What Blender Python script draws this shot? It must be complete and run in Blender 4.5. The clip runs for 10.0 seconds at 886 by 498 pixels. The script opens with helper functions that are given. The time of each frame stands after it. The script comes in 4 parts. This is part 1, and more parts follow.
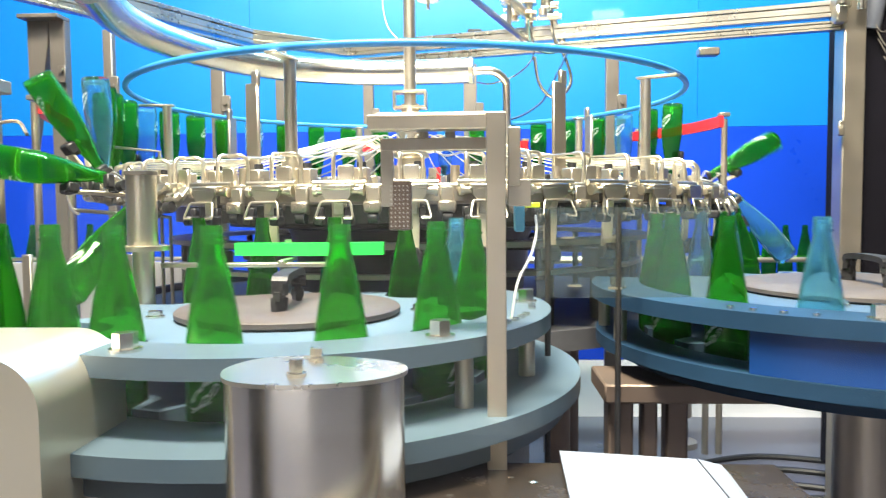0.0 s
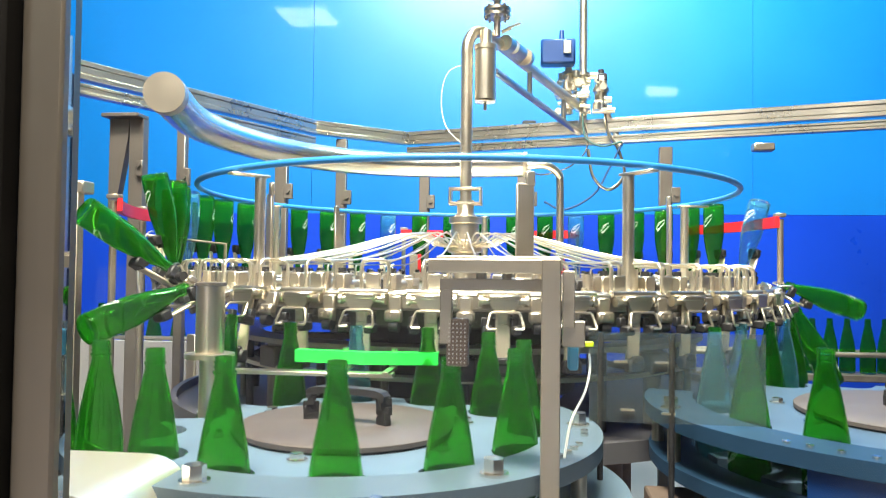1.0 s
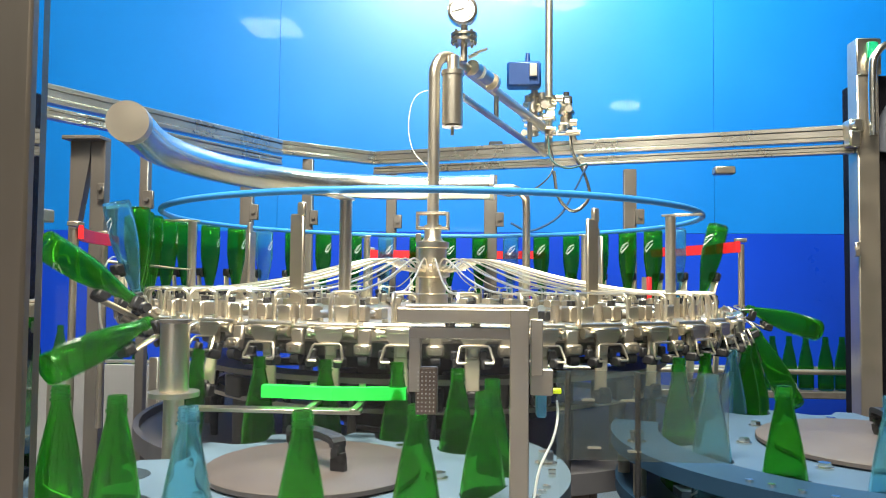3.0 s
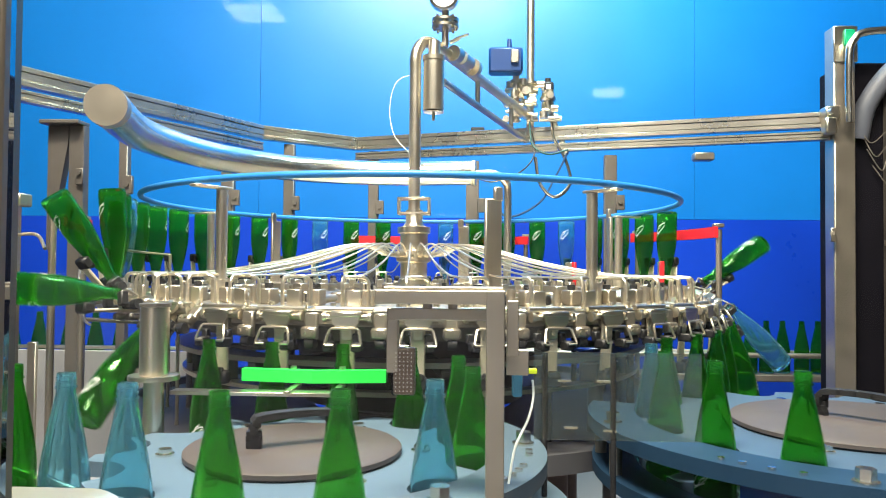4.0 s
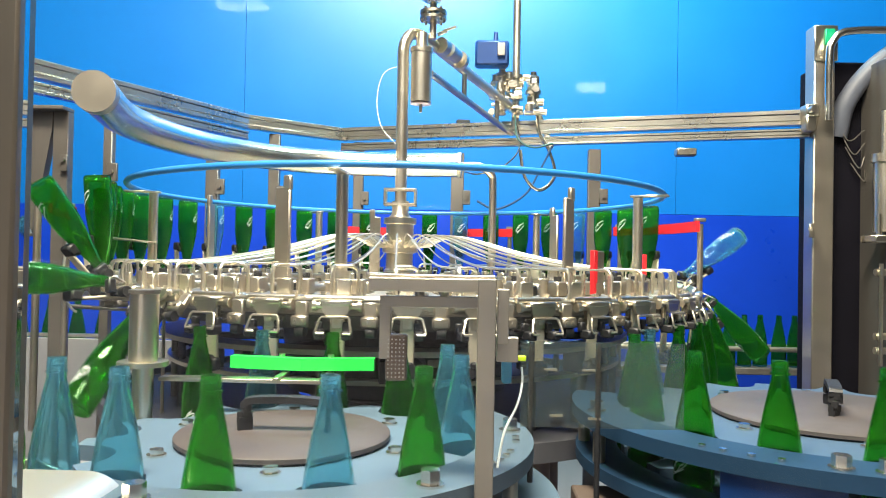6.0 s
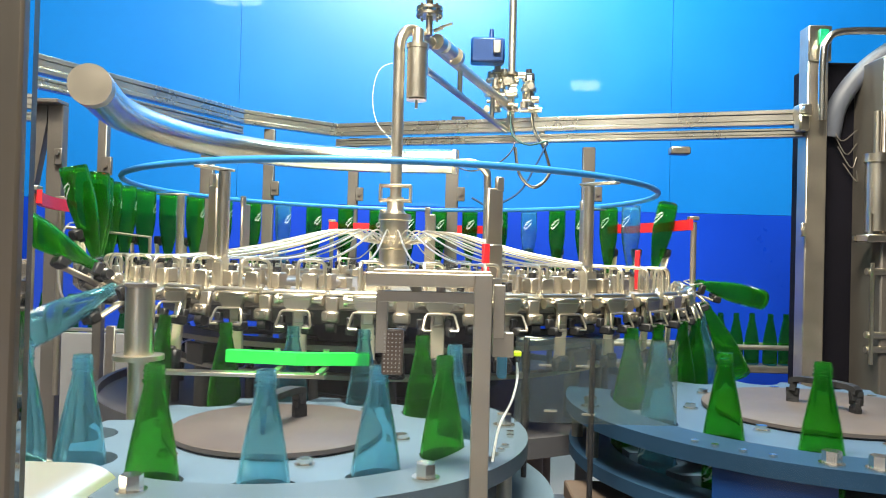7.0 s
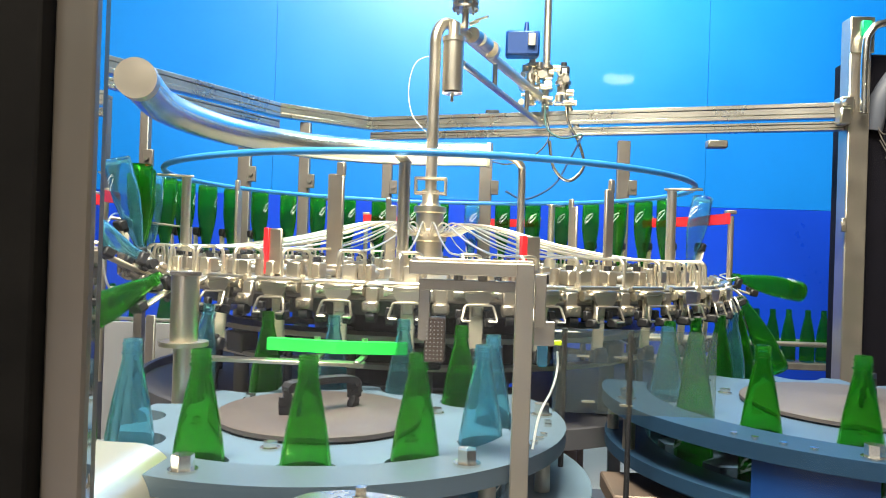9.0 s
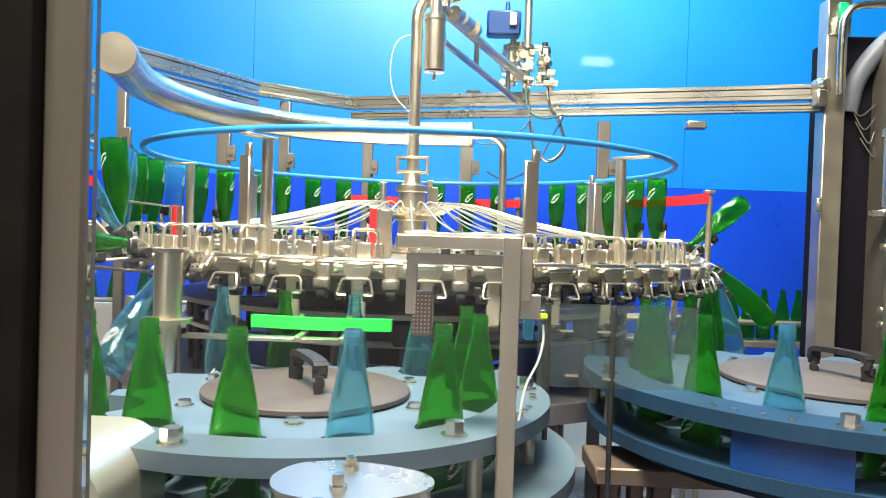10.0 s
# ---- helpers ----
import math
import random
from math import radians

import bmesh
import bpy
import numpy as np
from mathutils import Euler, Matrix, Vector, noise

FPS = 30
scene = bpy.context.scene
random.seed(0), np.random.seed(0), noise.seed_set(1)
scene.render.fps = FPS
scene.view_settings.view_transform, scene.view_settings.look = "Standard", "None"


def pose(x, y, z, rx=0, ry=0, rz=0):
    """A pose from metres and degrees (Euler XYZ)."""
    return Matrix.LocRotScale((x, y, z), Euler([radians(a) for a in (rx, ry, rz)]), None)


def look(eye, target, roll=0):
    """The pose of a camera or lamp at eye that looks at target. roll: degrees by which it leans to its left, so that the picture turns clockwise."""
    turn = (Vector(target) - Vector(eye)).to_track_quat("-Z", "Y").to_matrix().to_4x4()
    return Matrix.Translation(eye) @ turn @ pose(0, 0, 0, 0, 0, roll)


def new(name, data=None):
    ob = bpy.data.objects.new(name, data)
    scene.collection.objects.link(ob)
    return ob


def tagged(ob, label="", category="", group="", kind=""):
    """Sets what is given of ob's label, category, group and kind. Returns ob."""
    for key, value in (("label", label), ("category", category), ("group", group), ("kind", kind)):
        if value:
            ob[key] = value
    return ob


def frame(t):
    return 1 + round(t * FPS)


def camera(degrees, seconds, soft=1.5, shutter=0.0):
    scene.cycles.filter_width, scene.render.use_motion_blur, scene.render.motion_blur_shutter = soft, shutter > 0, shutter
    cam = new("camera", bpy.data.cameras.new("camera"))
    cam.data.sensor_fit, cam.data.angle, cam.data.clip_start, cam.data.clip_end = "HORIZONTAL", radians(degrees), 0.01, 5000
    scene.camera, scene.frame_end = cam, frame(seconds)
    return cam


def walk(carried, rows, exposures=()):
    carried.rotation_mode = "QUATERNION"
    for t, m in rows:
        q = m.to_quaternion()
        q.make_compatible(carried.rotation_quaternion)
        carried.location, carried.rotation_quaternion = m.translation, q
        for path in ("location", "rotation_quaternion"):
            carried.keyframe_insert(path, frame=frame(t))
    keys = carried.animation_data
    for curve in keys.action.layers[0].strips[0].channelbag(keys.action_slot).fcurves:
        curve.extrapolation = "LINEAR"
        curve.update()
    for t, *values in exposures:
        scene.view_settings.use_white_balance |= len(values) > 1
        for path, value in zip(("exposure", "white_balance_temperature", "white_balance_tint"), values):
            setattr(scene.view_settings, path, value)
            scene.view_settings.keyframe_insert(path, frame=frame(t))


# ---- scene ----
cam = camera(61.3, 10.0, soft=0.9, shutter=0.25)
PATH = [
    (0, (0.1944, -2.2197, 1.1120), (0.1161, -0.5040, 1.0114), -0.5),
    (0.5, (0.1944, -2.2274, 1.1378), (-0.0120, -0.5194, 1.1111), -0.4),
    (1, (0.1892, -2.2541, 1.1954), (-0.0052, -0.5452, 1.2461), 0.7),
    (1.5, (0.1926, -2.2618, 1.2427), (0.0387, -0.5521, 1.3485), -0.4),
    (2, (0.1935, -2.2635, 1.2565), (0.0894, -0.5530, 1.3992), 0.1),
    (2.5, (0.1832, -2.2549, 1.2487), (0.0559, -0.5435, 1.3588), 0.7),
    (4, (0.1944, -2.2678, 1.2350), (0.1144, -0.5495, 1.2788), 0.5),
    (4.5, (0.1901, -2.2661, 1.2341), (0.1204, -0.5478, 1.2788), 0.8),
    (5, (0.1866, -2.2713, 1.2332), (0.1428, -0.5521, 1.2694), 0.7),
    (5.5, (0.1840, -2.2790, 1.2315), (0.1402, -0.5599, 1.2633), 0.9),
    (7, (0.1772, -2.2902, 1.2281), (0.1565, -0.5702, 1.2487), 1.5),
    (7.5, (0.1763, -2.2928, 1.2298), (0.1428, -0.5736, 1.2590), 1.4),
    (8, (0.1746, -2.2945, 1.2264), (0.1496, -0.5745, 1.2436), 1.6),
    (8.5, (0.1686, -2.2988, 1.2221), (0.1238, -0.5796, 1.2281), 1.8),
    (9, (0.1625, -2.3031, 1.2212), (0.0740, -0.5857, 1.2272), 1.9),
    (9.5, (0.1660, -2.3005, 1.2100), (0.1066, -0.5814, 1.1868), 1.9),
    (10, (0.1522, -2.3082, 1.2100), (0.1144, -0.5891, 1.1782), 1.9),
]
walk(cam, [(t, look(e, g, r)) for t, e, g, r in PATH],
     exposures=((0, 0.78), (0.5, 0.62), (1, 0.42), (2, 0.08), (2.5, 0.04), (4, 0.05), (5.5, 0.08), (7, 0.14), (8.5, 0.18), (10, 0.36)))

# ---- world and light ----
world = bpy.data.worlds.new("hall_air")
world.use_nodes = True
scene.world = world
bg = world.node_tree.nodes["Background"]
bg.inputs[0].default_value = (0.95, 0.97, 1.0, 1)
bg.inputs[1].default_value = 0.08


def area_lamp(name, eye, target, sx, sy, watts, colour):
    d = bpy.data.lights.new(name, "AREA")
    d.shape, d.size, d.size_y, d.energy, d.color = "RECTANGLE", sx, sy, watts, colour
    ob = new(name, d)
    ob.matrix_world = look(eye, target)
    return ob


area_lamp("hall_lamp_front", (-0.35, -2.15, 4.75), (0.0, -0.3, 1.1), 2.0, 0.7, 530, (1.0, 0.90, 0.73))
# unseen cyan lamp added near the blue wall to make its glow
area_lamp("wall_glow_lamp", (0.48, 0.58, 3.75), (0.48, 1.68, 2.20), 1.3, 0.35, 118, (0.72, 1.0, 0.98))
# unseen fill, added to brighten the hall that metal and pane reflect
area_lamp("hall_fill_back", (0.0, -4.2, 5.12), (-0.2, -4.6, 0.0), 3.0, 0.6, 200, (1.0, 0.94, 0.82))

# ---- materials ----


def nodes_of(name):
    m = bpy.data.materials.new(name)
    m.use_nodes = True
    return m, m.node_tree, m.node_tree.nodes["Principled BSDF"]


def surface(name, colour, rough=0.5, metal=0.0, vary=0.12, scale=9.0, bump=0.0, grain=(1, 1, 1), spec=0.5, coat=0.0):
    """Paint, plastic or metal with stains and fine grain."""
    m, t, b = nodes_of(name)
    co = t.nodes.new("ShaderNodeTexCoord")
    mp = t.nodes.new("ShaderNodeMapping")
    mp.inputs["Scale"].default_value = grain
    t.links.new(co.outputs["Object"], mp.inputs[0])
    big = t.nodes.new("ShaderNodeTexNoise")
    big.inputs["Scale"].default_value, big.inputs["Detail"].default_value = scale, 5
    fine = t.nodes.new("ShaderNodeTexNoise")
    fine.inputs["Scale"].default_value, fine.inputs["Detail"].default_value = scale * 14, 3
    t.links.new(co.outputs["Object"], big.inputs["Vector"])
    t.links.new(mp.outputs[0], fine.inputs["Vector"])
    mix = t.nodes.new("ShaderNodeMix")
    mix.data_type = "FLOAT"
    mix.inputs[0].default_value = 0.18
    t.links.new(big.outputs[0], mix.inputs[2])
    t.links.new(fine.outputs[0], mix.inputs[3])
    ramp = t.nodes.new("ShaderNodeValToRGB")
    lo, hi = ramp.color_ramp.elements
    lo.position, hi.position = 0.3, 0.7
    lo.color = (*[c * (1 - vary) for c in colour], 1)
    hi.color = (*[min(1, c * (1 + vary)) for c in colour], 1)
    t.links.new(mix.outputs[0], ramp.inputs[0])
    t.links.new(ramp.outputs[0], b.inputs["Base Color"])
    rr = t.nodes.new("ShaderNodeMapRange")
    rr.inputs[3].default_value, rr.inputs[4].default_value = max(0.03, rough - 0.1), min(1, rough + 0.12)
    t.links.new(mix.outputs[0], rr.inputs[0])
    t.links.new(rr.outputs[0], b.inputs["Roughness"])
    b.inputs["Metallic"].default_value = metal
    b.inputs["Specular IOR Level"].default_value = spec
    b.inputs["Coat Weight"].default_value = coat
    if bump:
        bp = t.nodes.new("ShaderNodeBump")
        bp.inputs["Strength"].default_value, bp.inputs["Distance"].default_value = bump, 0.002
        t.links.new(fine.outputs[0], bp.inputs["Height"])
        t.links.new(bp.outputs[0], b.inputs["Normal"])
    return m


def clear_glass(name, tint, gloss, rough=0.03, body=0.0):
    """Thin clear wall: light goes through it tinted, and a Fresnel share is mirrored."""
    m = bpy.data.materials.new(name)
    m.use_nodes = True
    t = m.node_tree
    t.nodes.clear()
    out = t.nodes.new("ShaderNodeOutputMaterial")
    tr = t.nodes.new("ShaderNodeBsdfTransparent")
    tr.inputs[0].default_value = (*tint, 1)
    gl = t.nodes.new("ShaderNodeBsdfGlossy")
    gl.inputs["Roughness"].default_value = rough
    fr = t.nodes.new("ShaderNodeFresnel")
    fr.inputs[0].default_value = gloss
    base = tr
    if body:
        df = t.nodes.new("ShaderNodeBsdfTranslucent")
        df.inputs[0].default_value = (*[min(1, c * 1.1) for c in tint], 1)
        mb = t.nodes.new("ShaderNodeMixShader")
        mb.inputs[0].default_value = body
        t.links.new(tr.outputs[0], mb.inputs[1])
        t.links.new(df.outputs[0], mb.inputs[2])
        base = mb
    mx = t.nodes.new("ShaderNodeMixShader")
    share = t.nodes.new("ShaderNodeMath")
    share.operation = "MULTIPLY"
    share.inputs[1].default_value = 0.80 if body else 1.0
    t.links.new(fr.outputs[0], share.inputs[0])
    t.links.new(share.outputs[0], mx.inputs[0])
    t.links.new(base.outputs[0], mx.inputs[1])
    t.links.new(gl.outputs[0], mx.inputs[2])
    t.links.new(mx.outputs[0], out.inputs[0])
    return m


def bottle_glass(name, tint, body):
    """Refracting coloured glass; a noisy translucent share puts a luminous haze into it."""
    m = bpy.data.materials.new(name)
    m.use_nodes = True
    t = m.node_tree
    t.nodes.clear()
    out = t.nodes.new("ShaderNodeOutputMaterial")
    gl = t.nodes.new("ShaderNodeBsdfGlass")
    gl.inputs["Color"].default_value = (*tint, 1)
    gl.inputs["Roughness"].default_value = 0.0
    gl.inputs["IOR"].default_value = 1.5
    tl = t.nodes.new("ShaderNodeBsdfTranslucent")
    tl.inputs[0].default_value = (*[c ** 2 for c in tint], 1)
    co = t.nodes.new("ShaderNodeTexCoord")
    ns = t.nodes.new("ShaderNodeTexNoise")
    ns.inputs["Scale"].default_value, ns.inputs["Detail"].default_value = 60, 4
    t.links.new(co.outputs["Object"], ns.inputs["Vector"])
    rg = t.nodes.new("ShaderNodeMapRange")
    rg.inputs[1].default_value, rg.inputs[2].default_value = 0.35, 0.65
    rg.inputs[3].default_value, rg.inputs[4].default_value = body * 0.6, body * 1.4
    t.links.new(ns.outputs[0], rg.inputs[0])
    bp = t.nodes.new("ShaderNodeBump")
    bp.inputs["Strength"].default_value, bp.inputs["Distance"].default_value = 0.06, 0.002
    t.links.new(ns.outputs[0], bp.inputs["Height"])
    t.links.new(bp.outputs[0], gl.inputs["Normal"])
    mx = t.nodes.new("ShaderNodeMixShader")
    t.links.new(rg.outputs[0], mx.inputs[0])
    t.links.new(gl.outputs[0], mx.inputs[1])
    t.links.new(tl.outputs[0], mx.inputs[2])
    t.links.new(mx.outputs[0], out.inputs[0])
    return m


STEEL = surface("brushed_steel", (0.76, 0.69, 0.57), 0.30, 1.0, 0.08, 6, 0.01, (1, 1, 6))
STEEL_POL = surface("polished_steel", (0.78, 0.74, 0.67), 0.22, 1.0, 0.06, 5)
STEEL_DULL = surface("blasted_steel", (0.50, 0.445, 0.365), 0.36, 0.9, 0.10, 14, 0.015)
ALU = surface("anodised_aluminium", (0.68, 0.64, 0.56), 0.28, 0.95, 0.06, 5)
# machined steel with shade put into its base colour
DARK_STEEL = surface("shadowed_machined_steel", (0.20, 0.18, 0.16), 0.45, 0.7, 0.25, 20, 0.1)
COLUMN_STEEL = surface("dark_column_steel", (0.085, 0.075, 0.065), 0.42, 0.5, 0.45, 10, 0.1)
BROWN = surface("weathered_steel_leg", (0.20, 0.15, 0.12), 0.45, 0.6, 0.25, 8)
TUBE = surface("satin_spray_tube", (0.80, 0.73, 0.60), 0.30, 0.95, 0.08, 9)
SATIN = surface("beige_satin_steel", (0.72, 0.63, 0.48), 0.45, 0.3, 0.08, 9)
DOORALU = surface("brown_grey_door_profile", (0.30, 0.255, 0.20), 0.40, 0.8, 0.16, 5, 0.02, (1, 1, 0.1))
WETDARK = surface("wet_dark_plate", (0.035, 0.028, 0.022), 0.25, 0.3, 0.5, 16, 0.2)
SEAL = surface("black_door_seal", (0.008, 0.007, 0.006), 0.8, 0.0, 0.3, 25, spec=0.1)
LEG = surface("dull_steel_leg", (0.20, 0.18, 0.16), 0.42, 0.7, 0.12, 8)
GUIDE = surface("grey_blue_guide_plastic", (0.075, 0.112, 0.142), 0.36, 0.0, 0.10, 8, 0.05)
GUIDE_B = surface("blue_guide_plastic", (0.014, 0.042, 0.085), 0.5, 0.0, 0.14, 8, 0.05, spec=0.2)
STARMAT = surface("pale_blue_star_plastic", (0.102, 0.158, 0.214), 0.38, 0.0, 0.10, 8, spec=0.3)
# STARMAT darkened: shade over the outfeed wheel is put into its colour
STARMAT_SHADE = surface("shaded_star_plastic", (0.062, 0.108, 0.168), 0.4, 0.0, 0.12, 8, spec=0.3)
DISC = surface("worn_brown_grey_disc", (0.088, 0.074, 0.070), 0.5, 0.05, 0.18, 9, 0.1, spec=0.3)
RING = surface("blue_hose_plastic", (0.03, 0.22, 0.60), 0.35, 0.0, 0.10, 10)
RED = surface("red_plastic_strip", (0.75, 0.02, 0.03), 0.4, 0.0, 0.10, 10)
GREEN = surface("bright_green_plastic", (0.02, 0.72, 0.08), 0.4, 0.0, 0.08, 10)
BLACK = surface("black_rubber", (0.016, 0.016, 0.018), 0.5, 0.0, 0.3, 25, 0.1)
BOXBLUE = surface("blue_housing", (0.006, 0.045, 0.19), 0.35, 0.0, 0.10, 10)
WHITE = surface("white_print", (0.85, 0.88, 0.85), 0.5, 0.0, 0.05, 20)
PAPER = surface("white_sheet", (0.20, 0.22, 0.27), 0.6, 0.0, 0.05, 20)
YELLOW = surface("yellow_green_cap", (0.60, 0.80, 0.02), 0.4, 0.0, 0.05, 20)
CYAN = surface("light_blue_sensor", (0.08, 0.40, 0.62), 0.4, 0.0, 0.05, 20)
CREAM = surface("satin_steel_cover", (0.74, 0.68, 0.54), 0.30, 0.75, 0.06, 4)
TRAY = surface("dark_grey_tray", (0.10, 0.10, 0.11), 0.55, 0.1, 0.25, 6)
GREYPAINT = surface("grey_machine_paint", (0.30, 0.30, 0.31), 0.5, 0.0, 0.12, 6)
FLOORM = surface("grey_floor_paint", (0.09, 0.09, 0.12), 0.3, 0.0, 0.18, 3, 0.1)
WALL_UP = surface("blue_wall_sheet", (0.002, 0.150, 0.52), 0.34, 0.0, 0.10, 1.2, 0.0, spec=0.45, coat=0.25)
WALL_LOW = surface("deep_blue_wall_sheet", (0.003, 0.042, 0.46), 0.3, 0.0, 0.12, 1.5, 0.0, spec=0.5)
WALL_BASE = surface("white_wall_base", (0.78, 0.76, 0.80), 0.6, 0.0, 0.06, 3)
HALL = surface("grey_hall_plaster", (0.13, 0.125, 0.115), 0.8, 0.0, 0.08, 2)
CABINET = surface("dark_cabinet_paint", (0.004, 0.0035, 0.007), 0.7, 0.0, 0.3, 4, spec=0.12)
GAUGE = surface("white_dial", (0.85, 0.85, 0.83), 0.4, 0.0, 0.03, 20)
GLASS_G = bottle_glass("green_bottle_glass", (0.48, 0.84, 0.41), 0.09)
GLASS_B = bottle_glass("aqua_bottle_glass", (0.70, 0.91, 0.95), 0.10)
PANE = clear_glass("door_pane_glass", (0.98, 0.99, 0.985), 1.28, 0.02)
FILM = clear_glass("hazy_plastic_film", (0.84, 0.82, 0.75), 1.22, 0.15, 0.07)
WINDOW_LIGHT = bpy.data.materials.new("bright_window")
WINDOW_LIGHT.use_nodes = True
wb = WINDOW_LIGHT.node_tree.nodes["Principled BSDF"]
wb.inputs["Emission Color"].default_value = (0.9, 0.97, 1.0, 1)
wb.inputs["Emission Strength"].default_value = 34.0

# ---- mesh helpers ----


def mesh_of(name, bm, mat, smooth=False):
    me = bpy.data.meshes.new(name)
    bmesh.ops.recalc_face_normals(bm, faces=bm.faces)
    bm.to_mesh(me)
    bm.free()
    me.materials.append(mat)
    if smooth:
        for p in me.polygons:
            p.use_smooth = True
        me.set_sharp_from_angle(angle=radians(38))
    return me


def part(name, bm, mat, parent=None, label="", smooth=True, at=None):
    ob = new(name, mesh_of(name, bm, mat, smooth))
    if parent is not None:
        ob.parent = parent
    if at is not None:
        ob.matrix_basis = at
    return tagged(ob, label)


def repeat(ob, parent, m):
    """Another object on the same mesh."""
    o = new(ob.name.split(".")[0], ob.data)
    o.parent = parent
    o.matrix_basis = m
    return tagged(o, ob.get("label", ""))


def thing(name, label, category, group="", kind="", at=None):
    ob = new(name)
    if at is not None:
        ob.matrix_basis = at
    return tagged(ob, label, category, group, kind)


def box(bm, c, s, m=None, bevel=0.0):
    r = bmesh.ops.create_cube(bm, size=1.0)
    mm = Matrix.Translation(c) @ Matrix.Diagonal((*s, 1))
    if m is not None:
        mm = m @ mm
    bmesh.ops.transform(bm, matrix=mm, verts=r["verts"])
    if bevel:
        ed = {e for v in r["verts"] for e in v.link_edges}
        bmesh.ops.bevel(bm, geom=list(ed), offset=bevel, segments=1, affect="EDGES", profile=0.5)
    return bm


def cyl(bm, a, b, r, r2=None, n=20):
    """A closed round bar from a to b."""
    a, b = Vector(a), Vector(b)
    d = b - a
    m = Matrix.Translation((a + b) / 2) @ d.to_track_quat("Z", "Y").to_matrix().to_4x4()
    bmesh.ops.create_cone(bm, cap_ends=True, segments=n, radius1=r, radius2=r if r2 is None else r2, depth=d.length, matrix=m)
    return bm


def spline(pts, n=6):
    """A smooth line through the points."""
    p = [Vector(q) for q in pts]
    p = [2 * p[0] - p[1]] + p + [2 * p[-1] - p[-2]]
    out = []
    for i in range(1, len(p) - 2):
        for k in range(n):
            t = k / n
            out.append(0.5 * (2 * p[i] + (p[i + 1] - p[i - 1]) * t + (2 * p[i - 1] - 5 * p[i] + 4 * p[i + 1] - p[i + 2]) * t * t
                              + (3 * p[i] - p[i - 1] - 3 * p[i + 1] + p[i + 2]) * t ** 3))
    return out + [p[-2]]


def sweep(bm, pts, r, n=10, closed=False):
    """A round tube along the points."""
    pts = [Vector(p) for p in pts]
    rings, up = [], Vector((0.13, 0.21, 1)).normalized()
    k = len(pts)
    for i, p in enumerate(pts):
        if closed:
            d = pts[(i + 1) % k] - pts[i - 1]
        else:
            d = pts[min(i + 1, k - 1)] - pts[max(i - 1, 0)]
        d.normalize()
        side = d.cross(up)
        if side.length < 1e-3:
            side = d.cross(Vector((1, 0, 0)))
        side.normalize()
        up2 = side.cross(d)
        up = up2 if not closed else up
        rings.append([bm.verts.new(p + r * (math.cos(a) * side + math.sin(a) * up2)) for a in [2 * math.pi * j / n for j in range(n)]])
    last = k if closed else k - 1
    for i in range(last):
        a, b = rings[i], rings[(i + 1) % k]
        for j in range(n):
            bm.faces.new((a[j], a[(j + 1) % n], b[(j + 1) % n], b[j]))
    if not closed:
        bm.faces.new(rings[0])
        bm.faces.new(rings[-1])
    return bm


def lathe(bm, prof, n=28, close=True):
    rings = [[bm.verts.new((r * math.cos(2 * math.pi * j / n), r * math.sin(2 * math.pi * j / n), z)) for j in range(n)] for r, z in prof]
    for a, b in zip(rings, rings[1:]):
        for j in range(n):
            bm.faces.new((a[j], a[(j + 1) % n], b[(j + 1) % n], b[j]))
    if close:
        bm.faces.new(rings[0])
        bm.faces.new(rings[-1])
    return bm


def prism(bm, outline, z0, z1):
    lo = [bm.verts.new((x, y, z0)) for x, y in outline]
    hi = [bm.verts.new((x, y, z1)) for x, y in outline]
    k = len(lo)
    for i in range(k):
        bm.faces.new((lo[i], lo[(i + 1) % k], hi[(i + 1) % k], hi[i]))
    bm.faces.new(lo)
    bm.faces.new(hi)
    return bm


def arc_plate(bm, c, r0, r1, a0, a1, z0, z1, n=48):
    """A flat curved bar between two radii and two angles, in degrees."""
    prev = None
    first = None
    for i in range(n + 1):
        a = radians(a0 + (a1 - a0) * i / n)
        row = [bm.verts.new((c[0] + r * math.cos(a), c[1] + r * math.sin(a), z)) for r, z in ((r0, z0), (r1, z0), (r1, z1), (r0, z1))]
        if prev:
            for j in range(4):
                bm.faces.new((prev[j], prev[(j + 1) % 4], row[(j + 1) % 4], row[j]))
        else:
            first = row
        prev = row
    bm.faces.new(first)
    bm.faces.new(prev)
    return bm


def hexbolt(bm, c, r=0.012, h=0.012):
    cyl(bm, (c[0], c[1], c[2]), (c[0], c[1], c[2] + 0.003), r * 1.35, n=20)
    cyl(bm, (c[0], c[1], c[2] + 0.003), (c[0], c[1], c[2] + h), r, n=6)
    return bm


# ---- machine numbers: heads, wheels and their common pace ----
HEADS, RP, EP, ZP = 40, 0.857, 0.031, 1.140
PACE, PHASE = 2.488, 0.88
CL, RL, NL = (-0.0774, -1.1524), 0.2666, 12
CR, RR, NR = (0.877, -0.884), 0.3560, 16
AL = math.degrees(math.atan2(-CL[1], -CL[0]))
UL = AL / 30.0
FL = AL - 180.0
AR = math.degrees(math.atan2(-CR[1], -CR[0]))
FR = AR - 180.0
UR = UL + (FL - (FR - 360.0)) / 9.0
Z_BASE = 0.857
Z_TOP = 0.968

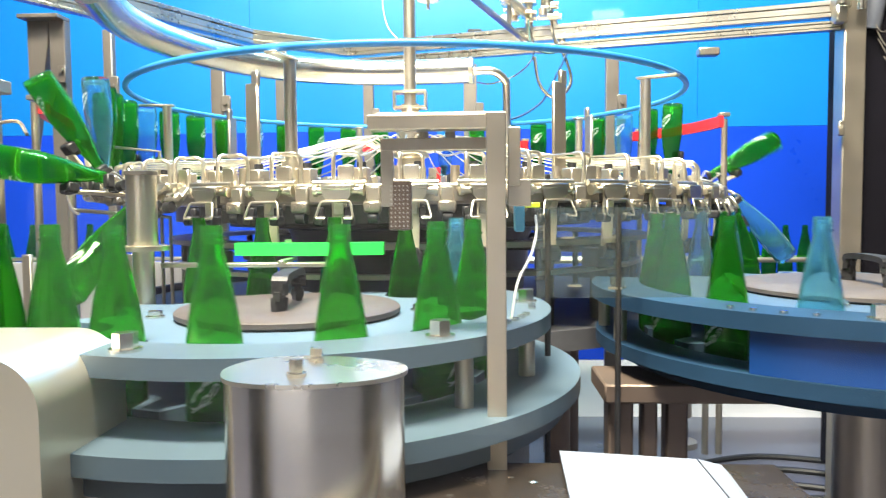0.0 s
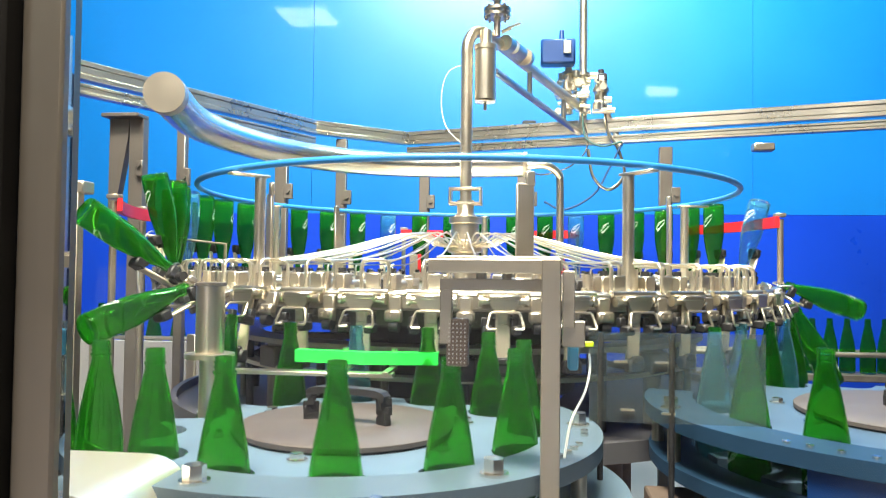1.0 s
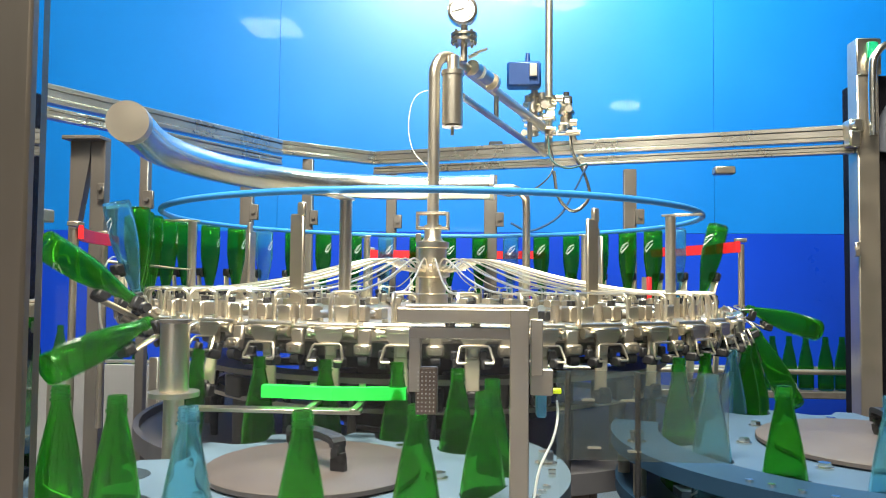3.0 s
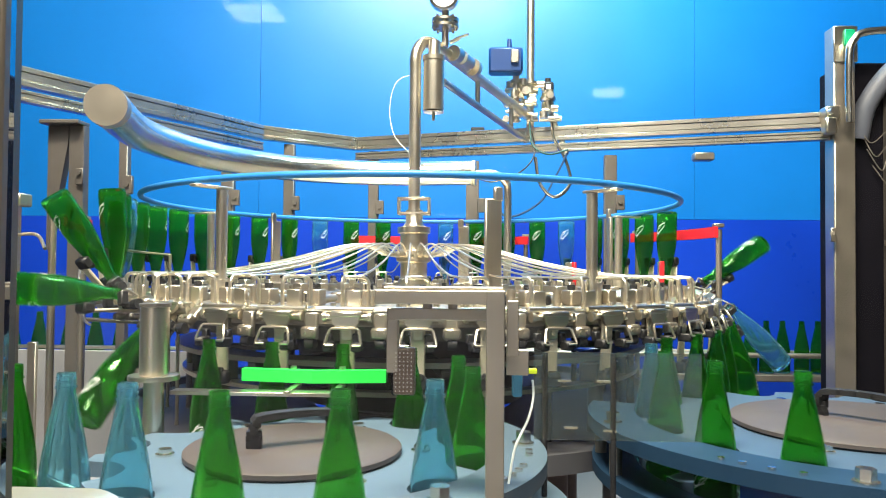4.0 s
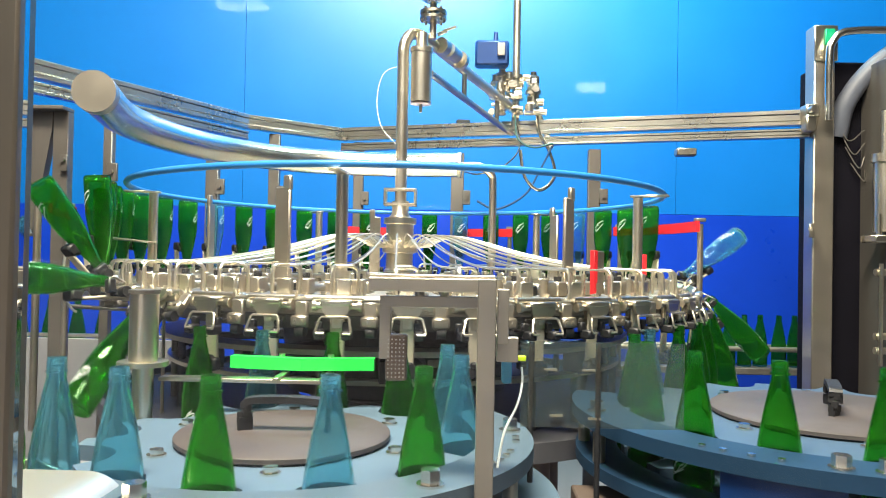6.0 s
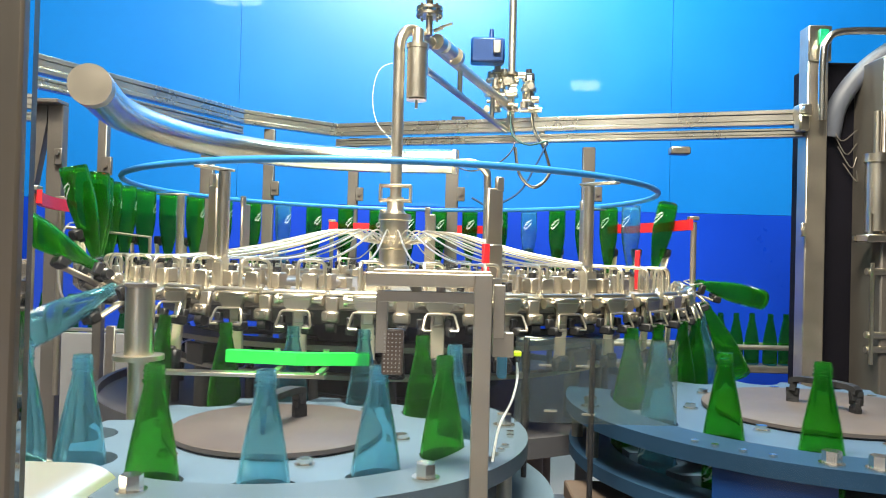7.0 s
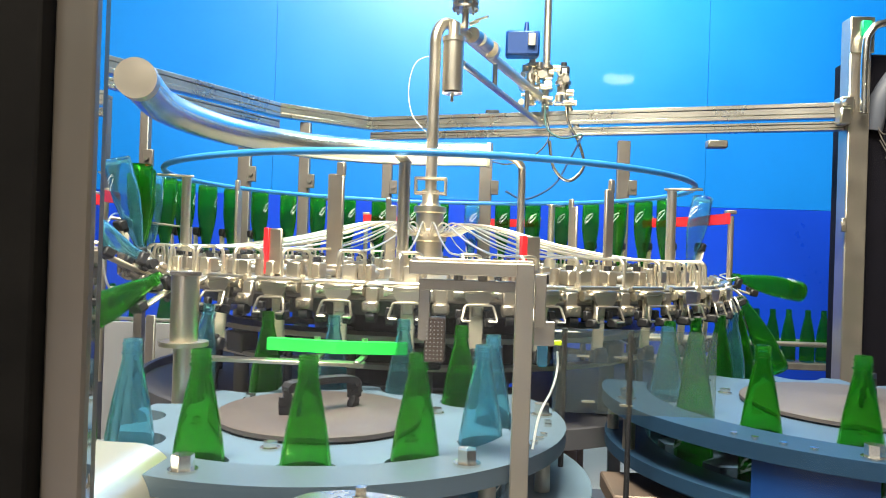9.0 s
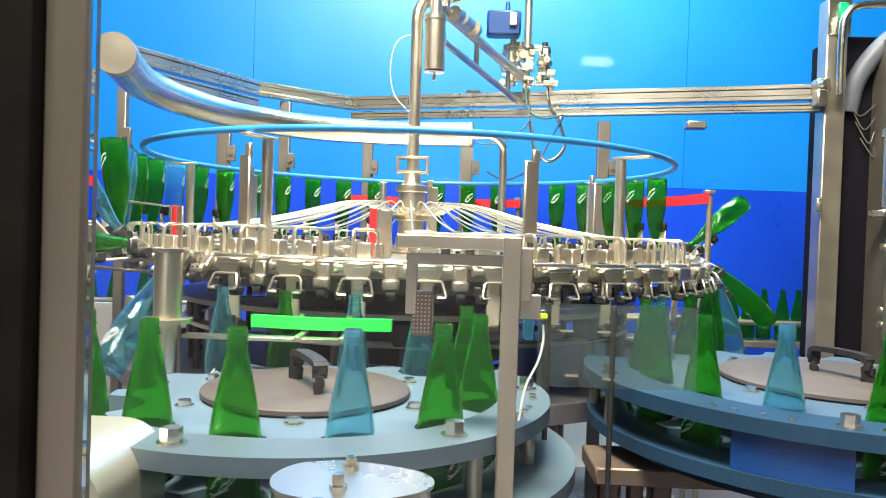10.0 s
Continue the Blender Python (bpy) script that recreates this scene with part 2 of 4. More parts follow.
# tilt of a head against its place on the way round
TILTS = ((4.9, 0), (5.35, 14), (5.83, 42), (6.33, 69), (6.83, 94), (7.33, 120), (7.83, 144), (8.33, 166), (8.83, 176), (9.5, 180),
         (30.7, 180), (31.08, 176), (31.33, 166), (31.58, 146), (31.83, 121), (32.08, 96), (32.33, 75), (32.58, 57), (32.83, 43), (33.08, 35), (33.5, 21), (34.0, 8), (34.6, 0))


def tilt_at(u):
    if u <= TILTS[0][0] or u >= TILTS[-1][0]:
        return 0.0
    for (a, p), (b, q) in zip(TILTS, TILTS[1:]):
        if a <= u <= b:
            return p + (q - p) * (u - a) / (b - a)


def swing(u):
    """The head's turn about its slanted hinge: a little off straight out."""
    slew, throw = (10.0, 0.024) if u > 20 else (8.0, 0.0)
    out = throw * math.sin(radians(tilt_at(u)))
    return pose(out, 0, 0.5 * out) @ pose(0, 0, 0, 0, 0, slew) @ pose(0, 0, 0, 0, -tilt_at(u), 0) @ pose(0, 0, 0, 0, 0, -slew)


def head_pose(u):
    return pose(0, 0, 0, 0, 0, FL - 9.0 * (u - UL)) @ pose(RP, 0, ZP) @ swing(u)


IN_U, OUT_U = -122.0 / 30.0, UR + (300.0 - AR) / 22.5
PITCH = 2 * math.pi * RL / NL


def bottle_pose(u):
    if u < UL:
        yaw, v = FL + 30.0 * (max(u, IN_U) - UL), max(u, IN_U)
        a = radians(30.0 * v)
        x, y = CL[0] + RL * math.cos(a), CL[1] + RL * math.sin(a)
        if u < IN_U:
            x, y = x - math.sin(a) * (u - IN_U) * PITCH, y + math.cos(a) * (u - IN_U) * PITCH
        return pose(x, y, Z_BASE, 0, 0, yaw)
    if u <= UR:
        return head_pose(u) @ pose(EP, 0, Z_BASE - ZP)
    v = min(u, OUT_U)
    a = radians(AR + 22.5 * (v - UR))
    x, y = CR[0] + RR * math.cos(a), CR[1] + RR * math.sin(a)
    if u > OUT_U:
        x, y = x - math.sin(a) * (u - OUT_U) * PITCH, y + math.cos(a) * (u - OUT_U) * PITCH
    return pose(x, y, Z_BASE, 0, 0, FR - 360 + 22.5 * (v - UR))


# ---- hall: floor, walls, ceiling ----
bm = bmesh.new()
box(bm, (0, -1.5, -0.05), (14, 12, 0.1))
tagged(part("floor", bm, FLOORM, smooth=False), "smooth grey painted concrete factory floor", "floor", kind="structure")

WALL_Y = 1.68
wall = thing("wall_north", "tall blue sheet wall behind the machine", "wall", kind="structure")
seams = (-7, -3.4, -0.98, 1.32, 3.4, 7)
for x0, x1 in zip(seams, seams[1:]):
    bm = bmesh.new()
    box(bm, ((x0 + x1) / 2, WALL_Y + 0.05, 3.3), (x1 - x0 - 0.002, 0.1, 3.6))
    part("panel", bm, WALL_UP, wall, "glossy sky-blue sheet", False)
bm = bmesh.new()
box(bm, (0, WALL_Y + 0.045, 0.9), (14, 0.1, 1.196))
part("lower_panel", bm, WALL_LOW, wall, "deep blue lower sheet", False)
bm = bmesh.new()
box(bm, (0, WALL_Y + 0.04, 0.149), (14, 0.1, 0.298))
part("wall_base", bm, WALL_BASE, wall, "white painted base", False)
for nm, c, s in (("wall_south", (0, -7.55, 2.6), (14.2, 0.1, 5.2)), ("wall_east", (7.05, -2.9, 2.6), (0.1, 9.2, 5.2)), ("wall_west", (-7.05, -2.9, 2.6), (0.1, 9.2, 5.2))):
    bm = bmesh.new()
    box(bm, c, s)
    tagged(part(nm, bm, HALL, smooth=False), "plain grey plaster hall wall", "wall", kind="structure")
bm = bmesh.new()
box(bm, (0, -2.9, 5.25), (14.2, 9.4, 0.1))
tagged(part("ceiling", bm, HALL, smooth=False), "plain grey hall ceiling", "ceiling", kind="structure")
# unseen white board, added so the door pane mirrors a pale veil
bm = bmesh.new()
box(bm, (-0.75, -5.05, 0.60), (2.5, 0.08, 1.2), bevel=0.01)
tagged(part("partition", bm, WALL_BASE, smooth=False), "low white board added out of view to reflect in the pane", "partition")
# ceiling light and a high window behind the camera
lamp = thing("ceiling_light", "bright square ceiling light panel in a grid", "ceiling light")
bm = bmesh.new()
box(bm, (-3.3, -5.75, 5.188), (0.84, 0.9, 0.012))
part("diffuser", bm, WINDOW_LIGHT, lamp, smooth=False)
bm = bmesh.new()
for k in range(3):
    box(bm, (-3.72 + 0.42 * k, -5.75, 5.178), (0.03, 0.94, 0.02))
    box(bm, (-3.3, -6.2 + 0.45 * k, 5.172), (0.87, 0.03, 0.02))
part("frame", bm, HALL, lamp, smooth=False)
w = thing("window_1", "small high hall window with bright daylight", "window", kind="structure")
bm = bmesh.new()
box(bm, (2.45, -7.49, 4.32), (0.5, 0.012, 0.17))
part("pane", bm, WINDOW_LIGHT, w, smooth=False)
bm = bmesh.new()
for dz in (-0.1, 0.1):
    box(bm, (2.45, -7.48, 4.32 + dz), (0.56, 0.036, 0.03))
part("window_frame", bm, HALL, w, smooth=False)

# ---- enclosure door: post and pane before the camera ----
door = thing("enclosure_door", "clear glass machine door in a grey aluminium frame", "door", kind="structure")
bm = bmesh.new()
box(bm, (-0.098, -1.835, 1.2), (0.027, 0.02, 2.4), bevel=0.002)
part("door_post", bm, DOORALU, door, "grey aluminium upright")
bm = bmesh.new()
box(bm, (-0.172, -1.842, 1.2), (0.118, 0.03, 2.4), bevel=0.002)
part("door_seal", bm, SEAL, door, "black rubber seal")
bm = bmesh.new()
box(bm, (0.914, -1.838, 1.3), (1.994, 0.005, 2.2))
pane = part("pane", bm, PANE, door, "clear glass", False)
pane.visible_shadow = False

# ---- upper frame of rails and legs ----
rail_line = [(-1.42, -0.70), (-0.70, 0.757), (-0.35, 1.04), (1.47, 0.50)]


def rail(a, b, z, h, d, name, label):
    a, b = Vector((*a, z)), Vector((*b, z))
    v = b - a
    m = Matrix.Translation((a + b) / 2) @ pose(0, 0, 0, 0, 0, math.degrees(math.atan2(v.y, v.x)))
    bm = bmesh.new()
    L = v.length - 0.002
    for k, (dz, hh, dd) in enumerate(((0.36, 0.27, 1.0), (0.0, 0.40, 0.86), (-0.36, 0.27, 1.0))):
        box(bm, (0, 0, dz * h), (L, d * dd, h * hh), m, 0.002)
    return part(name, bm, ALU, None, label)


frame_ob = thing("guard_frame", "aluminium profile guard rails above the rinser", "frame")
for i, (a, b) in enumerate(zip(rail_line, rail_line[1:])):
    for z, h, d in ((1.785, 0.058, 0.04), (1.728, 0.034, 0.035)):
        if i == 1 and z < 1.75:
            continue
        r = rail(a, b, z, h, d, "rail", "grooved aluminium rail")
        r.parent = frame_ob
for x, y, w, z1 in ((-0.98, 0.16, 0.03, 1.68), (-0.78, 0.60, 0.05, 1.68), (-0.60, 0.84, 0.045, 1.75), (-0.27, 1.03, 0.045, 1.75), (0.17, 0.90, 0.055, 1.69), (0.72, 0.735, 0.05, 1.69)):
    bm = bmesh.new()
    box(bm, (x, y, z1 / 2), (w, 0.03, z1), bevel=0.003)
    part("leg", bm, LEG, frame_ob)
    bm = bmesh.new()
    box(bm, (x + w * 0.7, y - 0.022, 1.50), (0.035, 0.014, 0.06), bevel=0.002)
    cyl(bm, (x + w * 0.7, y - 0.029, 1.50), (x + w * 0.7, y - 0.037, 1.50), 0.008, n=10)
    part("clamp", bm, LEG, frame_ob)
# wide tapered bracket leg under the bent tube
bm = bmesh.new()
prism(bm, [(-1.105, 1.28), (-1.105, 1.655), (-1.042, 1.655), (-1.044, 1.60), (-1.098, 1.28)], -0.015, 0.015)
bmesh.ops.transform(bm, matrix=pose(0, -0.06, 0, 90, 0, 0), verts=bm.verts)
box(bm, (-1.018, -0.058, 0.828), (0.046, 0.034, 1.656), bevel=0.002)
box(bm, (-1.055, -0.075, 1.662), (0.12, 0.07, 0.012), bevel=0.002)
part("bracket_leg", bm, LEG, frame_ob, "tapered dull steel bracket leg", False)
bm = bmesh.new()
box(bm, (-1.000, -0.082, 1.50), (0.022, 0.012, 0.05), bevel=0.002)
cyl(bm, (-1.000, -0.088, 1.51), (-1.000, -0.096, 1.51), 0.007, n=10)
part("clamp", bm, LEG, frame_ob)
for x, y, z, s in ((0.19, 0.955, 1.83, (0.06, 0.04, 0.026)), (1.05, 0.618, 1.667, (0.075, 0.05, 0.03))):
    bm = bmesh.new()
    box(bm, (x, y, z), s, bevel=0.005)
    part("sensor" if z < 1.8 else "black_foot", bm, STEEL_DULL if z < 1.8 else BLACK, frame_ob)

post = thing("corner_post", "tall square stainless corner post of the guard", "post")
bm = bmesh.new()
box(bm, (1.505, 0.50, 1.06), (0.075, 0.075, 2.12), bevel=0.004)
part("upright", bm, STEEL_DULL, post)
bm = bmesh.new()
box(bm, (1.455, 0.47, 1.80), (0.05, 0.06, 0.05), bevel=0.006)
box(bm, (1.448, 0.46, 1.755), (0.04, 0.05, 0.06), bevel=0.006)
cyl(bm, (1.44, 0.43, 1.80), (1.44, 0.40, 1.80), 0.012)
part("bracket", bm, STEEL, post)
bm = bmesh.new()
box(bm, (1.505, 0.458, 2.05), (0.085, 0.012, 0.13), bevel=0.003)
part("switch_box", bm, STEEL, post)
bm = bmesh.new()
box(bm, (1.515, 0.447, 2.07), (0.035, 0.012, 0.06), bevel=0.003)
part("green_button", bm, surface("dark_green_plastic", (0.0, 0.35, 0.16), 0.4), post)
bm = bmesh.new()
cyl(bm, (1.46, 0.455, 1.37), (1.445, 0.43, 1.37), 0.008)
box(bm, (1.45, 0.44, 1.365), (0.018, 0.02, 0.05), bevel=0.003)
part("latch", bm, STEEL_DULL, post)

# ---- bent exhaust tube with its end disc ----
tube = thing("exhaust_tube", "wide bent stainless steel tube with a closed end disc", "pipe")
tube_pts = [(-0.60, -0.70, 1.573), (-0.668, -0.42, 1.573), (-0.66, -0.16, 1.573), (-0.575, 0.10, 1.573), (-0.39, 0.31, 1.573), (-0.11, 0.40, 1.573), (0.175, 0.38, 1.573)]
bm = bmesh.new()
sweep(bm, spline(tube_pts, 8), 0.043, 24)
part("bent_pipe", bm, STEEL_POL, tube)
bm = bmesh.new()
cyl(bm, (-0.592, -0.735, 1.573), (-0.600, -0.70, 1.573), 0.0445, n=32)
part("end_disc", bm, STEEL_DULL, tube, "flat satin steel end cap")
bm = bmesh.new()
cyl(bm, (0.172, 0.38, 1.573), (0.185, 0.379, 1.573), 0.0455, n=32)
part("collar", bm, STEEL_DULL, tube)
bm = bmesh.new()
sweep(bm, spline([(0.185, 0.38, 1.57), (0.25, 0.38, 1.57), (0.29, 0.40, 1.545), (0.30, 0.42, 1.50), (0.30, 0.42, 1.2)], 5), 0.014, 12)
part("drain_pipe", bm, STEEL, tube)

# ---- supply pipe over the hub, with valves and gauge ----
supply = thing("supply_pipe", "upright stainless water supply pipe with valves and dial gauge", "pipe")
bm = bmesh.new()
sweep(bm, spline([(0, 0, 1.36), (0, 0, 1.6), (0, 0, 1.82), (0, 0, 1.875), (0.006, 0.006, 1.905), (0.019, 0.019, 1.928), (0.038, 0.040, 1.937), (0.060, 0.072, 1.936), (0.085, 0.125, 1.930), (0.24, 0.46, 1.895), (0.40, 0.80, 1.86)], 7), 0.0180, 20)
part("riser", bm, TUBE, supply)
bm = bmesh.new()
sweep(bm, [(0.08, 0.10, 1.83), (0.39, 0.80, 1.76)], 0.0115, 14)
cyl(bm, (0.19, 0.35, 1.80), (0.19, 0.35, 1.90), 0.009)
cyl(bm, (0.32, 0.64, 1.77), (0.32, 0.64, 1.87), 0.009)
part("lower_pipe", bm, STEEL, supply)
bm = bmesh.new()
cyl(bm, (0.056, 0.0, 1.715), (0.056, 0.0, 1.868), 0.0320, n=32)
cyl(bm, (0.056, 0.0, 1.709), (0.056, 0.0, 1.715), 0.0320, 0.022, n=32)
cyl(bm, (0.056, 0.0, 1.868), (0.056, 0.0, 1.882), 0.035, n=32)
cyl(bm, (0.056, 0.004, 1.882), (0.056, 0.010, 1.93), 0.018, n=20)
cyl(bm, (0.056, 0.0, 1.685), (0.056, 0.0, 1.709), 0.005)
part("filter_canister", bm, TUBE, supply)
bm = bmesh.new()
cyl(bm, (0.087, 0.064, 1.93), (0.087, 0.064, 2.045), 0.011)
for z in (1.99, 2.008):
    cyl(bm, (0.087, 0.064, z), (0.087, 0.064, z + 0.009), 0.042, n=24)
for k in range(8):
    a = k * math.pi / 4
    cyl(bm, (0.087 + 0.034 * math.cos(a), 0.064 + 0.034 * math.sin(a), 1.982), (0.087 + 0.034 * math.cos(a), 0.064 + 0.034 * math.sin(a), 2.025), 0.0045, n=6)
part("flange", bm, STEEL, supply)
gm = pose(0.082, 0.05, 2.088, 90, 0, 0)
bm = bmesh.new()
lathe(bm, [(0.044, -0.02), (0.047, -0.018), (0.047, 0.012), (0.040, 0.014), (0.040, 0.009), (0.001, 0.009)], 36)
g = part("gauge", bm, STEEL_POL, supply, "round dial pressure gauge", at=gm)
bm = bmesh.new()
cyl(bm, (0, 0, 0.009), (0, 0, 0.0105), 0.0385, n=32)
part("dial", bm, GAUGE, g, "white dial face", at=pose(0, 0, 0))
bm = bmesh.new()
box(bm, (-0.010, 0.002, 0.012), (0.030, 0.002, 0.001), pose(0, 0, 0, 0, 0, 15))
for k in range(9):
    a = radians(-45 + 33.75 * k)
    box(bm, (0.032 * math.cos(a), 0.032 * math.sin(a), 0.0115), (0.004, 0.004, 0.001))
part("needle", bm, BLACK, g)
bm = bmesh.new()
for p, q, r in (((0.11, 0.13, 1.93), (0.125, 0.16, 1.93), 0.026), ((0.135, 0.18, 1.93), (0.16, 0.24, 1.925), 0.024), ((0.17, 0.26, 1.92), (0.178, 0.28, 1.92), 0.03),
                ((0.10, 0.10, 1.955), (0.13, 0.10, 1.968), 0.006), ((0.12, 0.10, 1.968), (0.16, 0.08, 1.975), 0.004)):
    cyl(bm, p, q, r, n=18)
part("coupling", bm, STEEL, supply)
bm = bmesh.new()
sweep(bm, spline([(0.02, 0.03, 1.84), (-0.06, 0.05, 1.82), (-0.085, 0.06, 1.74), (-0.07, 0.05, 1.65), (-0.02, 0.03, 1.59)], 6), 0.0014, 6)
part("thin_hose", bm, WHITE, supply, "thin white air hose")

valves = thing("valve_block", "cluster of stainless valves under a blue actuator", "valve")
bm = bmesh.new()
sweep(bm, [(0.405, 0.80, 1.78), (0.405, 0.80, 4.2)], 0.0165, 16)
part("riser", bm, TUBE, valves)
bm = bmesh.new()
box(bm, (0.30, 0.72, 2.065), (0.135, 0.07, 0.10), bevel=0.008)
part("actuator", bm, BOXBLUE, valves, "blue actuator housing")
bm = bmesh.new()
box(bm, (0.335, 0.675, 2.075), (0.03, 0.014, 0.05), bevel=0.002)
part("indicator", bm, ALU, valves)
bm = bmesh.new()
cyl(bm, (0.315, 0.72, 2.11), (0.315, 0.72, 2.155), 0.012, 0.008)
part("knob", bm, BOXBLUE, valves)
random.seed(4)
bm = bmesh.new()
for k in range(58):
    x, y, z = 0.36 + random.uniform(-0.06, 0.13), 0.78 + random.uniform(-0.06, 0.05), random.uniform(1.83, 1.99)
    d = random.choice(((0.028, 0, 0), (0, 0.03, 0), (0, 0, 0.028)))
    cyl(bm, (x, y, z), (x + d[0], y + d[1], z + d[2]), random.uniform(0.005, 0.017), n=12)
for z in (1.85, 1.90, 1.95, 1.99):
    cyl(bm, (0.405, 0.80, z), (0.405, 0.80, z + 0.012), 0.031, n=20)
    cyl(bm, (0.345, 0.77, z), (0.345, 0.77, z + 0.012), 0.025, n=20)
cyl(bm, (0.345, 0.77, 1.83), (0.345, 0.77, 2.02), 0.014)
part("valve_body", bm, STEEL, valves)
bm = bmesh.new()
box(bm, (0.475, 0.78, 1.975), (0.045, 0.04, 0.04), bevel=0.006)
cyl(bm, (0.475, 0.78, 1.995), (0.475, 0.78, 2.012), 0.012)
part("solenoid", bm, BLACK, valves)
bm = bmesh.new()
box(bm, (0.475, 0.757, 1.972), (0.018, 0.004, 0.02))
part("plate", bm, WHITE, valves)
bm = bmesh.new()
cyl(bm, (0.475, 0.78, 1.86), (0.475, 0.78, 1.95), 0.026, n=18)
cyl(bm, (0.44, 0.78, 1.845), (0.53, 0.77, 1.845), 0.012, n=14)
cyl(bm, (0.475, 0.78, 1.92), (0.475, 0.78, 1.935), 0.033, n=18)
part("valve", bm, STEEL, valves)
hose_a = [(0.40, 0.76, 1.83), (0.41, 0.72, 1.73), (0.47, 0.70, 1.69), (0.55, 0.72, 1.71)]
hose_b = [(0.40, 0.77, 1.83), (0.42, 0.74, 1.70), (0.36, 0.72, 1.62), (0.26, 0.74, 1.585), (0.20, 0.80, 1.60)]
hose_c = [(0.49, 0.78, 1.84), (0.50, 0.76, 1.76), (0.54, 0.74, 1.68), (0.56, 0.72, 1.58), (0.50, 0.70, 1.52), (0.44, 0.70, 1.57), (0.42, 0.72, 1.68)]
hose_d = [(0.55, 0.73, 1.70), (0.50, 0.72, 1.60), (0.44, 0.70, 1.50), (0.33, 0.68, 1.44), (0.25, 0.68, 1.47)]
for h, r, mt in ((hose_a, 0.004, surface("dark_green_hose", (0.03, 0.09, 0.08), 0.5)), (hose_b, 0.0032, STEEL_POL), (hose_c, 0.0075, STEEL_POL), (hose_d, 0.0045, surface("navy_hose", (0.01, 0.05, 0.14), 0.5))):
    bm = bmesh.new()
    sweep(bm, spline(h, 7), r, 8)
    part("hose", bm, mt, valves)
bm = bmesh.new()
sweep(bm, [(0.49, 0.79, 1.86), (0.53, 0.78, 1.76), (0.55, 0.77, 1.70)], 0.013, 12)
part("pipe_stub", bm, STEEL, valves)

# ---- bottles ----
# half the outline of a soda bottle: straight body, long cone, short threaded neck
PROF = [(0.0040, 0.0030), (0.0220, 0.0010), (0.0285, 0.0000), (0.0312, 0.0040), (0.0318, 0.0120), (0.0318, 0.0900), (0.0308, 0.1060), (0.0282, 0.1250), (0.0245, 0.1480), (0.0202, 0.1700), (0.0162, 0.1900),
        (0.0133, 0.2030), (0.0120, 0.2100), (0.0118, 0.2140), (0.0138, 0.2150), (0.0138, 0.2175), (0.0116, 0.2182), (0.0116, 0.2210), (0.0127, 0.2216), (0.0127, 0.2236), (0.0115, 0.2242), (0.0115, 0.2268),
        (0.0127, 0.2274), (0.0127, 0.2294), (0.0114, 0.2300), (0.0116, 0.2345), (0.0110, 0.2350), (0.0092, 0.2350), (0.0090, 0.2260)]


def bottle_mesh(name, mat):
    bm = bmesh.new()
    inner = [(0.0088, 0.2340), (0.0088, 0.2100), (0.0100, 0.2030), (0.0132, 0.1900), (0.0172, 0.1700), (0.0215, 0.1480), (0.0252, 0.1250), (0.0278, 0.1060), (0.0288, 0.0900), (0.0288, 0.0160), (0.0250, 0.0085), (0.0080, 0.0100)]
    lathe(bm, PROF[:-1] + inner, 32, True)
    return mesh_of(name, bm, mat, True)


def print_mesh():
    """Swoosh and strokes of the faded white print, bent round the body."""
    bm = bmesh.new()
    r = 0.0322

    def stroke(pts, w):
        prev = None
        for x, z in pts:
            a, b = [bm.verts.new((r * math.cos(x / r), r * math.sin(x / r), z + s * w)) for s in (-1, 1)]
            if prev:
                bm.faces.new((prev[0], a, b, prev[1]))
            prev = (a, b)
    def leaf(n, w, h, lift):
        """A slanted closed loop."""
        out = []
        for i in range(n + 1):
            a = 2 * math.pi * i / n
            x, z = w * math.cos(a), h * math.sin(a)
            out.append((0.9 * x - 0.35 * z, lift + 0.75 * x + 0.9 * z))
        return out
    stroke(leaf(18, 0.019, 0.008, 0.056), 0.0009)
    stroke([(0.010 - 0.0030 * i, 0.078 - 0.0036 * i - 0.002 * math.sin(1.9 * i)) for i in range(9)], 0.0014)
    stroke([(0.015 - 0.0030 * i, 0.068 - 0.0034 * i + 0.002 * math.sin(1.7 * i)) for i in range(8)], 0.0012)
    stroke([(-0.016 + 0.0040 * i, 0.036 + 0.0022 * i) for i in range(7)], 0.0008)
    return mesh_of("print", bm, WHITE)


ME_G, ME_B, ME_P = bottle_mesh("green_bottle", GLASS_G), bottle_mesh("blue_bottle", GLASS_B), print_mesh()
BLUE_ONES = {-41, -36, -34, -32, -28, -22, -16, -12, -8, 0, 12, 15, 16, 18, 20, 21, 23, 24, 28}


def make_bottle(blue, m, label, group, printed=True):
    ob = new("bottle", ME_B if blue else ME_G)
    ob.matrix_basis = m
    tagged(ob, label, "bottle", group)
    for turn in (0, 180) if printed else ():
        lg = new("print", ME_P)
        lg.parent, lg.matrix_basis = ob, pose(0, 0, 0, 0, 0, turn)
        tagged(lg, "faded white swoosh print")
    return ob


BOTTLES = []
for j in range(-46, 32):
    blue = j in BLUE_ONES
    ob = make_bottle(blue, bottle_pose(PHASE - j), "empty pale aqua glass soda bottle carried through the rinser" if blue else "empty green glass soda bottle carried through the rinser", "bottles in the rinser")
    BOTTLES.append((j, ob))

# ---- rotor ----
rotor = thing("rinser_rotor", "turning stainless bottle rinser carousel with forty grippers", "machine")
bm = bmesh.new()
lathe(bm, [(0.10, 1.115), (0.77, 1.115), (0.775, 1.12), (0.775, 1.150), (0.77, 1.155), (0.70, 1.155), (0.68, 1.145), (0.10, 1.150)], 96)
part("deck", bm, STEEL_DULL, rotor, "round stainless deck")
bm = bmesh.new()
